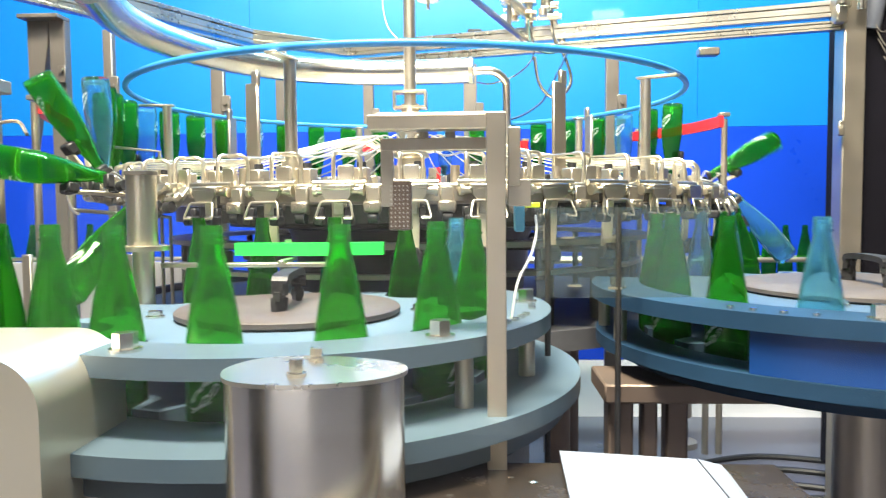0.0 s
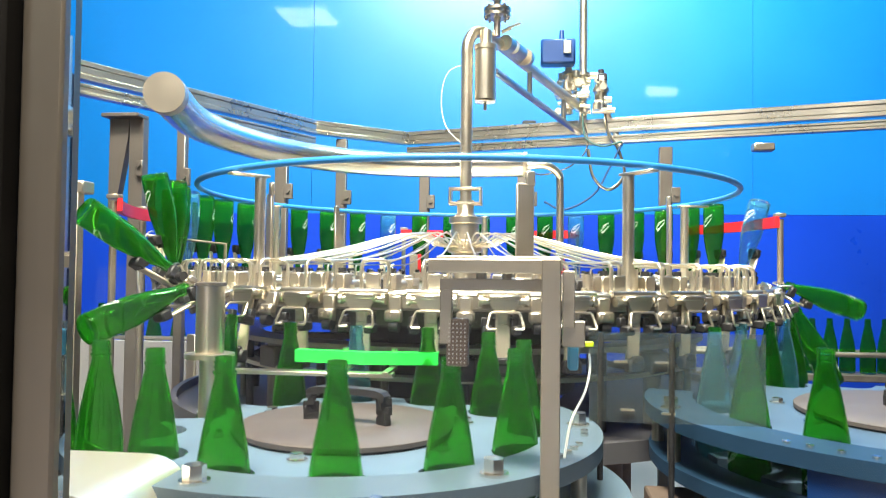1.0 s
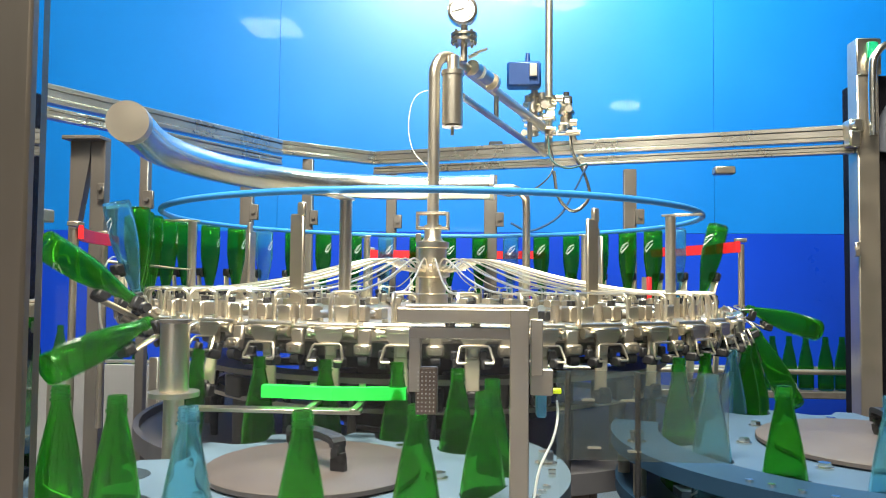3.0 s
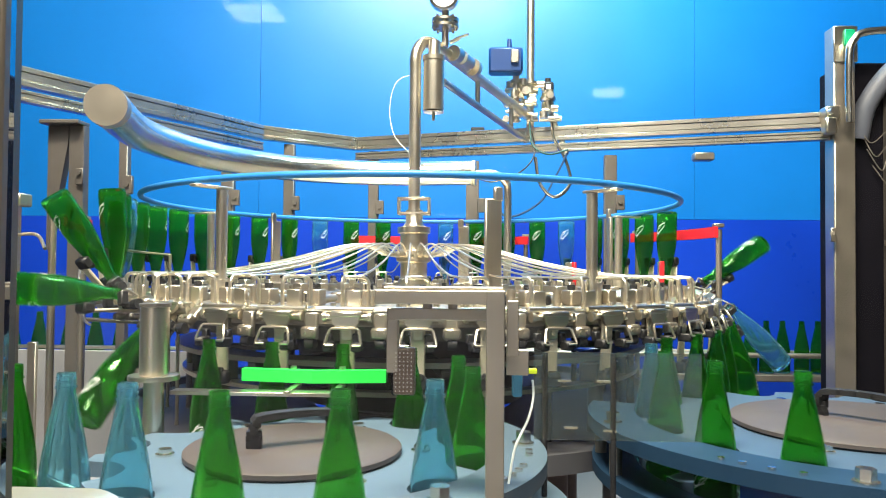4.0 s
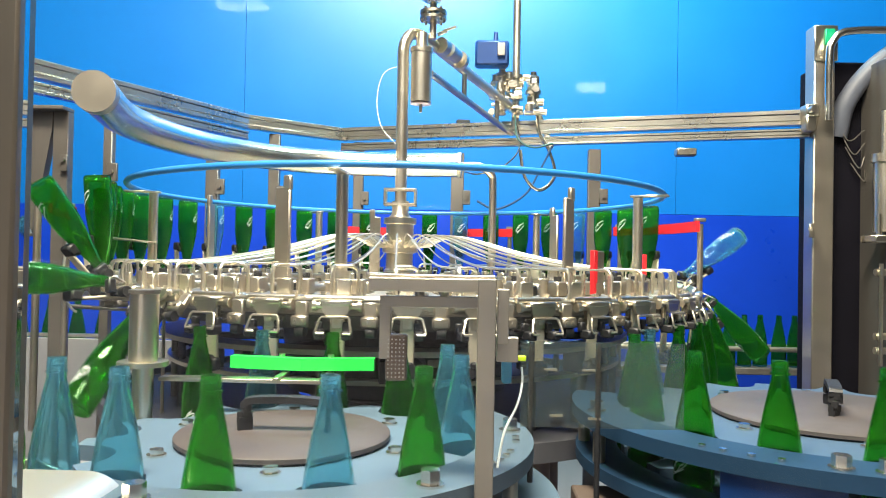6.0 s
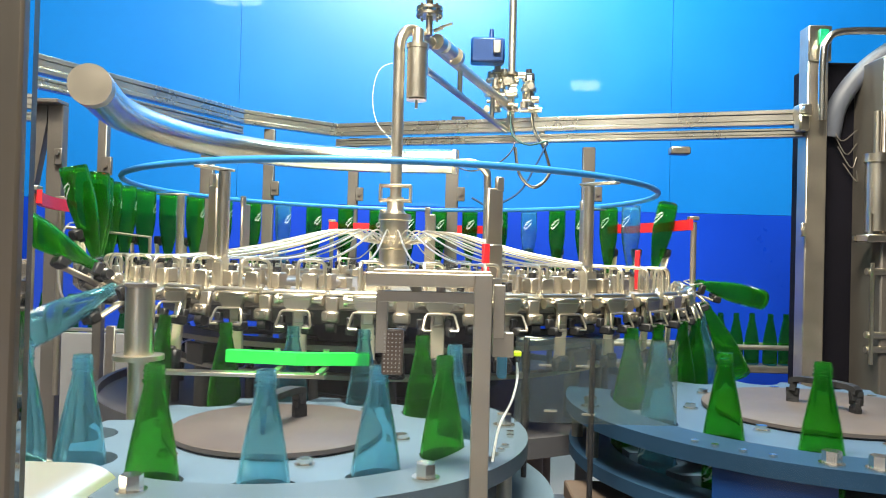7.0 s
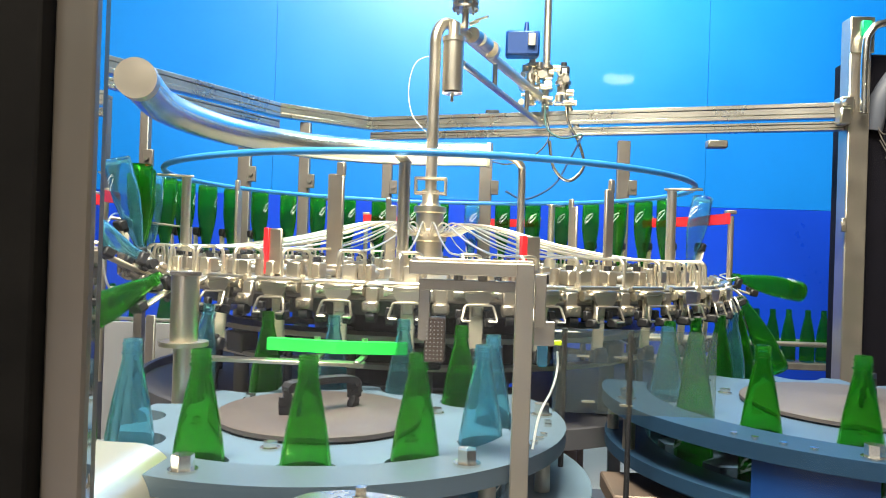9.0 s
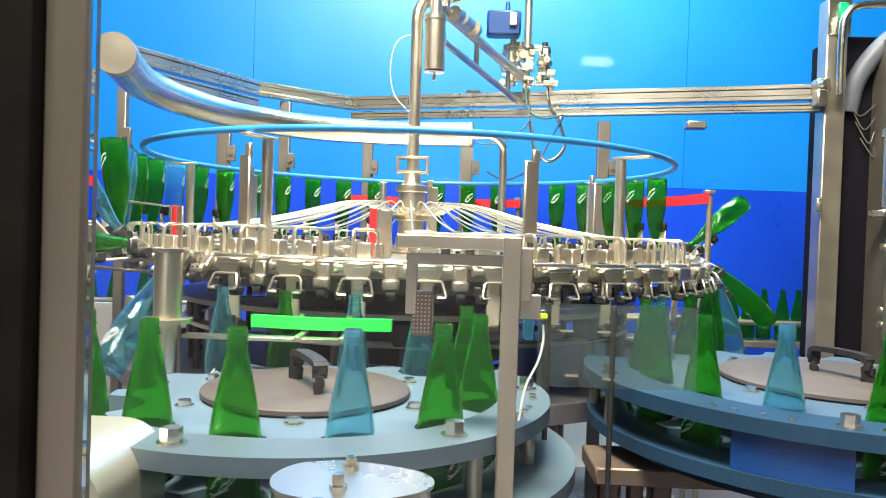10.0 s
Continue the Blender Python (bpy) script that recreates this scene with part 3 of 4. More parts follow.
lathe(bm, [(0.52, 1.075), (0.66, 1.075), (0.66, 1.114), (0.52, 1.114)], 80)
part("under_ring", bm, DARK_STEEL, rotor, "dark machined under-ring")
bm = bmesh.new()
for r0, z0 in ((0.835, 1.150),):
    sweep(bm, [(r0 * math.cos(2 * math.pi * i / 120), r0 * math.sin(2 * math.pi * i / 120), z0) for i in range(120)], 0.0035, 8, True)
part("rim_bar", bm, TUBE, rotor, "bright round rim bar")
bm = bmesh.new()
lathe(bm, [(0.056, 1.151), (0.060, 1.155), (0.060, 1.168), (0.048, 1.172), (0.046, 1.20), (0.041, 1.204), (0.041, 1.250), (0.053, 1.254), (0.053, 1.286), (0.042, 1.290), (0.042, 1.338), (0.050, 1.341), (0.050, 1.358), (0.034, 1.361), (0.026, 1.372), (0.026, 1.41), (0.02, 1.41)], 40)
for k in range(16):
    a = 2 * math.pi * k / 16
    cyl(bm, (0.050 * math.cos(a), 0.050 * math.sin(a), 1.27), (0.100 * math.cos(a), 0.100 * math.sin(a), 1.277), 0.005, n=8)
part("hub", bm, STEEL, rotor, "stainless rotary distributor")
bm = bmesh.new()
RING_R, RING_Z = 0.774, 1.424
sweep(bm, [(RING_R * math.cos(2 * math.pi * i / 160), RING_R * math.sin(2 * math.pi * i / 160), RING_Z) for i in range(160)], 0.0078, 12, True)
part("top_ring", bm, RING, rotor, "blue plastic hose ring")
bm = bmesh.new()
cyl(bm, (0, 0, 1.155), (0, 0, 1.408), 0.013, n=18)
cyl(bm, (0, 0, 1.155), (0, 0, 1.205), 0.022, n=18)
me_post = mesh_of("ring_post", bm, TUBE, True)
bm = bmesh.new()
box(bm, (0.03, 0, 1.412), (0.10, 0.026, 0.006), bevel=0.002)
me_clip = mesh_of("ring_clip", bm, STEEL, True)
bm = bmesh.new()
box(bm, (0, 0, 1.275), (0.010, 0.042, 0.24), bevel=0.003)
box(bm, (0.008, 0, 1.168), (0.03, 0.06, 0.03), bevel=0.003)
box(bm, (0.0, 0.012, 1.405), (0.012, 0.022, 0.035), bevel=0.003)
me_plate = mesh_of("bracket_plate", bm, STEEL_DULL, True)
for k in range(5):
    p = new("ring_post", me_post)
    p.parent, p.matrix_basis = rotor, pose(0, 0, 0, 0, 0, 39 + 72 * k) @ pose(0.715, 0, 0)
    c = new("ring_clip", me_clip)
    c.parent, c.matrix_basis = p, pose(0, 0, 0)
    q = new("bracket_plate", me_plate)
    q.parent, q.matrix_basis = rotor, pose(0, 0, 0, 0, 0, 22 + 72 * k) @ pose(0.60, 0, 0)
for a in (87.3, 132.3):
    bm = bmesh.new()
    box(bm, (0, 0.012, 0.045), (0.006, 0.035, 0.10), bevel=0.002)
    sg = part("marker_plate", bm, STEEL_DULL, rotor, "small grey plate with a red edge", at=pose(0, 0, 0, 0, 0, a) @ pose(0.735, 0, 1.165))
    bm = bmesh.new()
    box(bm, (0.002, -0.010, 0.045), (0.012, 0.014, 0.102), bevel=0.001)
    part("red_edge", bm, RED, sg)

# one spray tube: out of the hub, over the deck, up and into its head
bm = bmesh.new()
sweep(bm, spline([(0.10, -0.008, 1.278), (0.15, -0.010, 1.300), (0.22, -0.012, 1.298), (0.40, -0.016, 1.252), (0.58, -0.020, 1.222), (0.70, -0.022, 1.216), (0.775, -0.022, 1.2155)], 5), 0.0025, 8)
me_tube = mesh_of("spray_tube", bm, TUBE, True)
bm = bmesh.new()
sweep(bm, spline([(0.775, -0.022, 1.2155), (0.797, -0.022, 1.2145), (0.806, -0.022, 1.205), (0.808, -0.022, 1.190), (0.808, -0.022, 1.155)], 4), 0.0040, 8)
sweep(bm, spline([(0.770, 0.022, 1.155), (0.770, 0.022, 1.190), (0.772, 0.021, 1.208), (0.780, 0.010, 1.2155), (0.780, -0.010, 1.2155), (0.780, -0.022, 1.2155)], 4), 0.0038, 8)
me_loop = mesh_of("return_tube", bm, TUBE, True)
bm = bmesh.new()
box(bm, (0.795, 0.0, 1.148), (0.052, 0.070, 0.016), bevel=0.003)
box(bm, (0.800, 0.0, 1.172), (0.010, 0.030, 0.036), bevel=0.002)
box(bm, (0.832, 0, 1.150), (0.050, 0.046, 0.010), bevel=0.002)
cyl(bm, (0.852, -0.050, ZP + 0.014), (0.852, 0.050, ZP + 0.014), 0.0060, n=12)
cyl(bm, (0.825, 0.036, 1.150), (0.825, 0.036, 1.166), 0.006, n=8)
cyl(bm, (0.825, -0.036, 1.150), (0.825, -0.036, 1.166), 0.006, n=8)
me_seat = mesh_of("head_block", bm, STEEL, True)

bm = bmesh.new()
box(bm, (0.725, 0.014, 1.172), (0.036, 0.030, 0.034), bevel=0.003)
cyl(bm, (0.725, -0.026, 1.155), (0.725, -0.026, 1.192), 0.010, n=12)
cyl(bm, (0.60, 0.0, 1.165), (0.71, 0.0, 1.165), 0.009, n=10)
box(bm, (0.56, 0.0, 1.165), (0.05, 0.034, 0.026), bevel=0.003)
me_valve = mesh_of("spray_valve", bm, STEEL_DULL, True)
bm = bmesh.new()
cyl(bm, (0.725, 0.014, 1.189), (0.725, 0.014, 1.200), 0.009, n=10)
box(bm, (0.675, -0.022, 1.166), (0.030, 0.016, 0.022), bevel=0.002)
me_knob = mesh_of("valve_knob", bm, BLACK, True)
# one gripper, hanging from its pivot
bm = bmesh.new()
box(bm, (0.004, 0, 0.006), (0.030, 0.060, 0.012), bevel=0.003)
cyl(bm, (0, -0.040, 0.0), (0, 0.040, 0.0), 0.0070, n=14)
for s in (-1, 1):
    cyl(bm, (0, 0.040 * s, 0.0), (0, 0.047 * s, 0.0), 0.0105, n=14)
front = [(-0.026, 0.002), (0.026, 0.002), (0.026, -0.008), (0.019, -0.018), (-0.019, -0.018), (-0.026, -0.008)]
lo, hi = [[bm.verts.new((x, y, z)) for y, z in front] for x in (0.012, 0.018)]
bm.faces.new(lo[::-1])
bm.faces.new(hi)
for i in range(6):
    bm.faces.new((lo[i], lo[(i + 1) % 6], hi[(i + 1) % 6], hi[i]))
box(bm, (-0.002, 0, -0.026), (0.012, 0.022, 0.036), bevel=0.002)
me_grip = mesh_of("gripper", bm, STEEL, True)
bm = bmesh.new()
sweep(bm, [(0.034, -0.018, -0.050), (0.036, -0.033, -0.050), (0.034, -0.034, -0.046), (0.026, -0.028, -0.023), (0.024, -0.025, -0.020), (0.024, 0.025, -0.020), (0.026, 0.028, -0.023), (0.034, 0.034, -0.046), (0.036, 0.033, -0.050), (0.034, 0.018, -0.050)], 0.0024, 7)
me_arm = mesh_of("wire_yoke", bm, TUBE, True)
# long flat arm that carries the bottle while it is turned over, with its black pad
bm = bmesh.new()
box(bm, (0.0, 0, -0.066), (0.006, 0.028, 0.120), pose(0, 0, 0, 0, 4, 0), 0.002)
cyl(bm, (-0.006, 0, -0.030), (0.006, 0, -0.030), 0.006, n=10)
me_support = mesh_of("support_arm", bm, SATIN, True)
bm = bmesh.new()
box(bm, (-0.002, 0, -0.124), (0.022, 0.036, 0.026), bevel=0.004)
box(bm, (0.006, 0, -0.112), (0.012, 0.024, 0.014), bevel=0.003)
me_pad = mesh_of("support_pad", bm, BLACK, True)
bm = bmesh.new()
box(bm, (0.018, 0.008, -0.054), (0.030, 0.018, 0.018), bevel=0.003)
box(bm, (0.004, 0.004, -0.040), (0.014, 0.014, 0.020), bevel=0.002)
me_jaw = mesh_of("jaw", bm, BLACK, True)
# cam lever beside each gripper, with its black roller
bm = bmesh.new()
box(bm, (-0.004, 0.064, -0.018), (0.012, 0.026, 0.052), bevel=0.003)
box(bm, (0.006, 0.064, -0.030), (0.016, 0.034, 0.022), bevel=0.004)
cyl(bm, (0.014, 0.057, -0.030), (0.018, 0.057, -0.030), 0.004, n=8)
cyl(bm, (0.014, 0.071, -0.030), (0.018, 0.071, -0.030), 0.004, n=8)
me_lever = mesh_of("cam_lever", bm, STEEL_DULL, True)
bm = bmesh.new()
cyl(bm, (0.002, 0.056, -0.050), (0.002, 0.074, -0.050), 0.011, n=16)
me_roll = mesh_of("cam_roller", bm, BLACK, True)
bm = bmesh.new()
box(bm, (-0.018, 0, -0.030), (0.014, 0.044, 0.012), bevel=0.003)
cyl(bm, (-0.018, 0.0, -0.058), (-0.018, 0.0, 0.0), 0.007, n=12)
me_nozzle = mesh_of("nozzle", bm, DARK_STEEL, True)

GRIPPERS = []
for k in range(HEADS):
    a = FL - 9.0 * (PHASE - k - UL)
    m = pose(0, 0, 0, 0, 0, a)
    for nm, me in (("spray_tube", me_tube), ("return_tube", me_loop), ("head_block", me_seat), ("spray_valve", me_valve), ("valve_knob", me_knob)):
        o = new(nm, me)
        o.parent, o.matrix_basis = rotor, m
    gp = new("gripper", me_grip)
    gp.parent = rotor
    tagged(gp, "hinged bottle gripper with black jaws")
    for sgn in (-1, 1):
        o = new("jaw", me_jaw)
        o.parent, o.matrix_basis = gp, pose(0, 0.027 * sgn - 0.012, 0)
    o = new("wire_yoke", me_arm)
    o.parent = gp
    o = new("support_arm", me_support)
    o.parent = gp
    o = new("support_pad", me_pad)
    o.parent = gp
    o = new("cam_lever", me_lever)
    o.parent = gp
    o = new("cam_roller", me_roll)
    o.parent = gp
    o = new("nozzle", me_nozzle)
    o.parent = gp
    GRIPPERS.append((k, a, gp))

# fixed centre column, cams and shield under the rotor
base = thing("rinser_column", "dark machine base and column beneath the carousel", "machine")
bm = bmesh.new()
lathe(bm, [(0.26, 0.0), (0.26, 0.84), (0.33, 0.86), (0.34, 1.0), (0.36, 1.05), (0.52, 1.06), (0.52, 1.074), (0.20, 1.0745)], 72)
part("column", bm, COLUMN_STEEL, base)
for k in range(24):
    a = radians(15 * k + 4)
    bm = bmesh.new()
    cyl(bm, (0.64 * math.cos(a), 0.64 * math.sin(a), 0.84), (0.64 * math.cos(a), 0.64 * math.sin(a), 1.02), 0.010 if k % 3 else 0.019, n=12)
    if k % 3 == 0:
        box(bm, (0.64, 0, 0.985), (0.05, 0.07, 0.05), pose(0, 0, 0, 0, 0, 15 * k + 4), 0.004)
    part("cam_post", bm, LEG if k % 2 else BLACK, base)
for z, h, r0, rr, mt in ((1.020, 0.012, 0.60, 0.68, STEEL_DULL), (0.955, 0.010, 0.62, 0.66, STEEL)):
    bm = bmesh.new()
    arc_plate(bm, (0, 0), r0, rr, 0, 359.9, z, z + h, 72)
    part("cam_ring", bm, mt, base, "steel cam ring", False)
for k in range(8):
    a = radians(45 * k + 12)
    bm = bmesh.new()
    box(bm, (0.47, 0, 1.0), (0.30, 0.03, 0.02), pose(0, 0, 0, 0, 0, 45 * k + 12), 0.003)
    part("cam_arm", bm, LEG, base)
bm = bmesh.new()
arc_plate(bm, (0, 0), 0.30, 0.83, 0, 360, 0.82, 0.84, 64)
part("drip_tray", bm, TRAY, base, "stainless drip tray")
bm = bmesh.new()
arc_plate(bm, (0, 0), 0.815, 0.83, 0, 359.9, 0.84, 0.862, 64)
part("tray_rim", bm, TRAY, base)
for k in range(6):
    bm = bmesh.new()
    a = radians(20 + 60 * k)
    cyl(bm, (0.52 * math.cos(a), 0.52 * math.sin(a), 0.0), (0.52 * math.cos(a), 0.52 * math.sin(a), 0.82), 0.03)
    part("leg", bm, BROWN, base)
bm = bmesh.new()
box(bm, (0.0, 0, 1.445), (0.10, 0.05, 0.008), bevel=0.002)
box(bm, (0.0, 0, 1.40), (0.10, 0.05, 0.008), bevel=0.002)
for s in (-1, 1):
    box(bm, (0.046 * s, 0, 1.42), (0.008, 0.05, 0.05), bevel=0.002)
part("hub_bracket", bm, STEEL, supply)

film_ob = thing("splash_screen", "hazy clear plastic splash screen on thin rods before the carousel", "screen")
bm = bmesh.new()
box(bm, (0.410, -1.105, 1.040), (0.255, 0.002, 0.134))
fo = part("sheet", bm, FILM, film_ob)
fo.visible_shadow = False
for x in (0.30, 0.405):
    bm = bmesh.new()
    cyl(bm, (x, -1.097, 0.0), (x, -1.097, 1.105), 0.0045, n=12)
    part("rod", bm, BLACK, film_ob)
for x, z in ((0.33, 1.062), (0.39, 1.062), (0.34, 0.990), (0.40, 0.986)):
    bm = bmesh.new()
    box(bm, (x, -1.098, z), (0.020, 0.006, 0.003), pose(0, 0, 0, 0, 0, 0))
    part("clip", bm, STEEL, film_ob)

rods = thing("turning_rods", "bent bright rods that turn the grippers over", "rail")
for a0, a1, z0, z1, rr in ((-138, -168, 1.10, 1.30, 0.915),):
    bm = bmesh.new()
    pts = []
    for k in range(25):
        f = k / 24
        a = radians(a0 + (a1 - a0) * f)
        q = f * f * (3 - 2 * f)
        pts.append((rr * math.cos(a), rr * math.sin(a), z0 + (z1 - z0) * q))
    sweep(bm, pts, 0.003, 8)
    part("rod", bm, TUBE, rods)
    for p in (pts[3], pts[20]):
        bm = bmesh.new()
        k = 0.70 / rr
        sweep(bm, [p, (p[0] * k, p[1] * k, p[2] - 0.02), (p[0] * k, p[1] * k, 0.84)], 0.005, 8)
        part("holder", bm, STEEL_DULL, rods)

# red guide strips round the back
red = thing("red_guide_rail", "red plastic guide strips on thin steel posts", "rail")
for a0, a1, r in ((2, 34, 0.910), (64, 80, 0.910), (92, 112, 0.910), (186, 211, 0.955)):
    bm = bmesh.new()
    arc_plate(bm, (0, 0), r, r + 0.012, a0, a1, 1.335, 1.368, 24)
    part("strip", bm, RED, red)
    for a in (a0 + 1, a1 - 1):
        bm = bmesh.new()
        c, s = math.cos(radians(a)), math.sin(radians(a))
        cyl(bm, ((r + 0.02) * c, (r + 0.02) * s, 0.8), ((r + 0.02) * c, (r + 0.02) * s, 1.36), 0.009)
        box(bm, ((r + 0.018) * c, (r + 0.018) * s, 1.372), (0.03, 0.03, 0.012), bevel=0.002)
        part("post", bm, STEEL_DULL, red)

bm = bmesh.new()
box(bm, (-0.885, -0.585, 0.70), (0.030, 0.030, 1.40), bevel=0.003)
box(bm, (-0.885, -0.575, 1.385), (0.055, 0.05, 0.030), bevel=0.003)
part("square_post", bm, STEEL_DULL, red, "square steel post at the strip's end")
bm = bmesh.new()
sweep(bm, spline([(-0.90, -0.57, 1.30), (-0.84, -0.60, 1.305), (-0.80, -0.62, 1.30), (-0.76, -0.66, 1.27)], 5), 0.004, 8)
part("bent_rod", bm, TUBE, red)

# ---- transfer wheels and their curved guides ----


def star_outline(r, n, lead):
    out = []
    for k in range(n):
        for i in range(9):
            f = -0.5 + i / 8
            d = abs(f)
            rr = r + 0.030 - 0.056 * max(0.0, 1 - (d / 0.36) ** 2) ** 0.5 if d < 0.36 else r + 0.030
            a = radians(lead + 360.0 / n * (k + f))
            out.append((rr * math.cos(a), rr * math.sin(a)))
    return out


def star_wheel(name, c, r, n, disc_r, label, a_first, plate):
    st = thing(name, label, "star wheel", at=pose(c[0], c[1], 0))
    for nm, z0, z1 in (("upper_star", 0.934, 0.956), ("lower_star", 0.872, 0.890)):
        bm = bmesh.new()
        o = star_outline(r - 0.006, n, a_first)
        clean = []
        for q in o:
            if not clean or math.hypot(q[0] - clean[-1][0], q[1] - clean[-1][1]) > 1e-4:
                clean.append(q)
        if math.hypot(clean[0][0] - clean[-1][0], clean[0][1] - clean[-1][1]) < 1e-4:
            clean.pop()
        prism(bm, clean, z0, z1)
        part(nm, bm, plate, st, "blue pocketed plate", False)
    bm = bmesh.new()
    lathe(bm, [(0.03, 0.957), (disc_r - 0.004, 0.957), (disc_r, 0.960), (disc_r, 0.966), (disc_r - 0.004, 0.969), (0.03, 0.969)], 64)
    part("top_disc", bm, DISC, st, "worn brown-grey round disc")
    bm = bmesh.new()
    cyl(bm, (0, 0, 0.30), (0, 0, 0.93), 0.05)
    cyl(bm, (0, 0, 0.80), (0, 0, 0.868), 0.12)
    part("shaft", bm, STEEL_DULL, st)
    for s in (-88,):
        bm = bmesh.new()
        pts = spline([(0.035, -0.06, 0.969), (0.037, -0.060, 1.000), (0.037, -0.048, 1.014), (0.037, 0.048, 1.014), (0.037, 0.060, 1.000), (0.035, 0.06, 0.969)], 4)
        for p, q in zip(pts, pts[1:]):
            m = Matrix.Translation((p + q) / 2) @ (q - p).to_track_quat("X", "Z").to_matrix().to_4x4()
            box(bm, (0, 0, 0), ((q - p).length + 0.004, 0.022, 0.010), m)
        part("handle", bm, BLACK, st, "black grab handle", at=pose(0, 0, 0, 0, 0, s + 90) @ pose(-0.037, 0, 0))
    bm = bmesh.new()
    hexbolt(bm, (0, 0, 0.956), 0.010, 0.010)
    me = mesh_of("bolt", bm, STEEL_POL, True)
    for k in range(n // 2):
        o = new("bolt", me)
        a = radians(360.0 / (n // 2) * k + 10)
        o.parent, o.matrix_basis = st, pose((disc_r + 0.028) * math.cos(a), (disc_r + 0.028) * math.sin(a), 0)
    return st


STAR_L = star_wheel("infeed_star_wheel", CL, RL, NL, 0.160, "turning pale blue infeed star wheel under green bottles", 30.0 * PHASE, STARMAT)
STAR_R = star_wheel("outfeed_star_wheel", CR, RR, NR, 0.215, "turning blue outfeed star wheel, darkened for shade, under bottles", AR + 22.5 * (PHASE - UR), STARMAT_SHADE)

guide_l = thing("infeed_guide", "grey-blue curved bottle guide round the infeed wheel", "guide")
GL0, GL1 = RL + 0.031, 0.375
bm = bmesh.new()
arc_plate(bm, CL, GL0, GL1, -128, 34, 0.946, Z_TOP, 64)
part("upper_guide", bm, GUIDE, guide_l)
bm = bmesh.new()
arc_plate(bm, CL, GL0, 0.415, -175, 34, 0.862, 0.884, 64)
part("lower_guide", bm, GUIDE, guide_l)
bm = bmesh.new()
arc_plate(bm, CL, 0.05, GL1 + 0.02, -180, 180, 0.836, 0.855, 72)
part("wear_plate", bm, GUIDE, guide_l)
bm = bmesh.new()
arc_plate(bm, CL, 0.22, 0.345, -180, 180, 0.62, 0.80, 64)
part("drum", bm, GUIDE, guide_l, "grey-blue drum below the wheel")
guide_r = thing("outfeed_guide", "blue curved bottle guide round the outfeed wheel", "guide")
GR0, GR1 = RR + 0.032, 0.474
bm = bmesh.new()
arc_plate(bm, CR, GR0, GR1, 160, 330, 0.944, Z_TOP, 64)
part("upper_guide", bm, GUIDE_B, guide_r)
bm = bmesh.new()
arc_plate(bm, CR, GR0, GR1 - 0.008, 160, 330, 0.862, 0.884, 64)
part("lower_guide", bm, GUIDE_B, guide_r)
bm = bmesh.new()
arc_plate(bm, CR, 0.05, GR1 - 0.06, 0, 359.9, 0.836, 0.855, 72)
part("wear_plate", bm, GUIDE_B, guide_r)
bm = bmesh.new()
hexbolt(bm, (0, 0, Z_TOP), 0.0125, 0.019)
me_bolt = mesh_of("bolt", bm, STEEL_POL, True)
bm = bmesh.new()
cyl(bm, (0, 0, Z_TOP), (0, 0, Z_TOP + 0.004), 0.0055, n=12)
me_screw = mesh_of("screw", bm, STEEL_POL, True)
bm = bmesh.new()
cyl(bm, (0, 0, 0.884), (0, 0, 0.945), 0.011, n=14)
me_spacer = mesh_of("spacer", bm, STEEL_DULL, True)
for g, c, rm, bolts, screws, spacers in (
        (guide_l, CL, 0.345, (-104, -48, 6), (-28, -24, -20, -16, -6, -2), (-120, -80, -42, -12, 20)),
        (guide_r, CR, 0.450, (188, 245, 252), (222, 226, 231, 236, 258, 262), (170, 190, 234, 256, 280))):
    for a in bolts:
        o = new("bolt", me_bolt)
        o.parent, o.matrix_basis = g, pose(c[0] + rm * math.cos(radians(a)), c[1] + rm * math.sin(radians(a)), 0)
    for a in screws:
        o = new("screw", me_screw)
        o.parent, o.matrix_basis = g, pose(c[0] + (rm + 0.004) * math.cos(radians(a)), c[1] + (rm + 0.004) * math.sin(radians(a)), 0)
    for a in spacers:
        o = new("spacer", me_spacer)
        o.parent, o.matrix_basis = g, pose(c[0] + rm * math.cos(radians(a)), c[1] + rm * math.sin(radians(a)), 0)
bm = bmesh.new()
arc_plate(bm, CR, GR0 + 0.01, GR1 - 0.012, 226, 246, 0.8845, 0.9435, 12)
part("guide_block", bm, BOXBLUE, guide_r, "saturated blue filler block")
for x, y, s in ((0.425, -1.00, 0.040), (0.470, -1.01, 0.026), (0.515, -1.00, 0.036), (1.10, -1.10, 0.035)):
    bm = bmesh.new()
    box(bm, (x, y, 0.40), (s, s, 0.80), bevel=0.004)
    part("leg", bm, BROWN, guide_r, "dark steel leg")
bm = bmesh.new()
box(bm, (0.52, -1.00, 0.818), (0.26, 0.14, 0.03), bevel=0.003)
part("crossbar", bm, BROWN, guide_r)
for x, y in ((0.10, -1.36), (-0.28, -1.33), (-0.08, -1.00)):
    bm = bmesh.new()
    cyl(bm, (x, y, 0), (x, y, 0.83), 0.016)
    part("leg", bm, STEEL_DULL, guide_l)

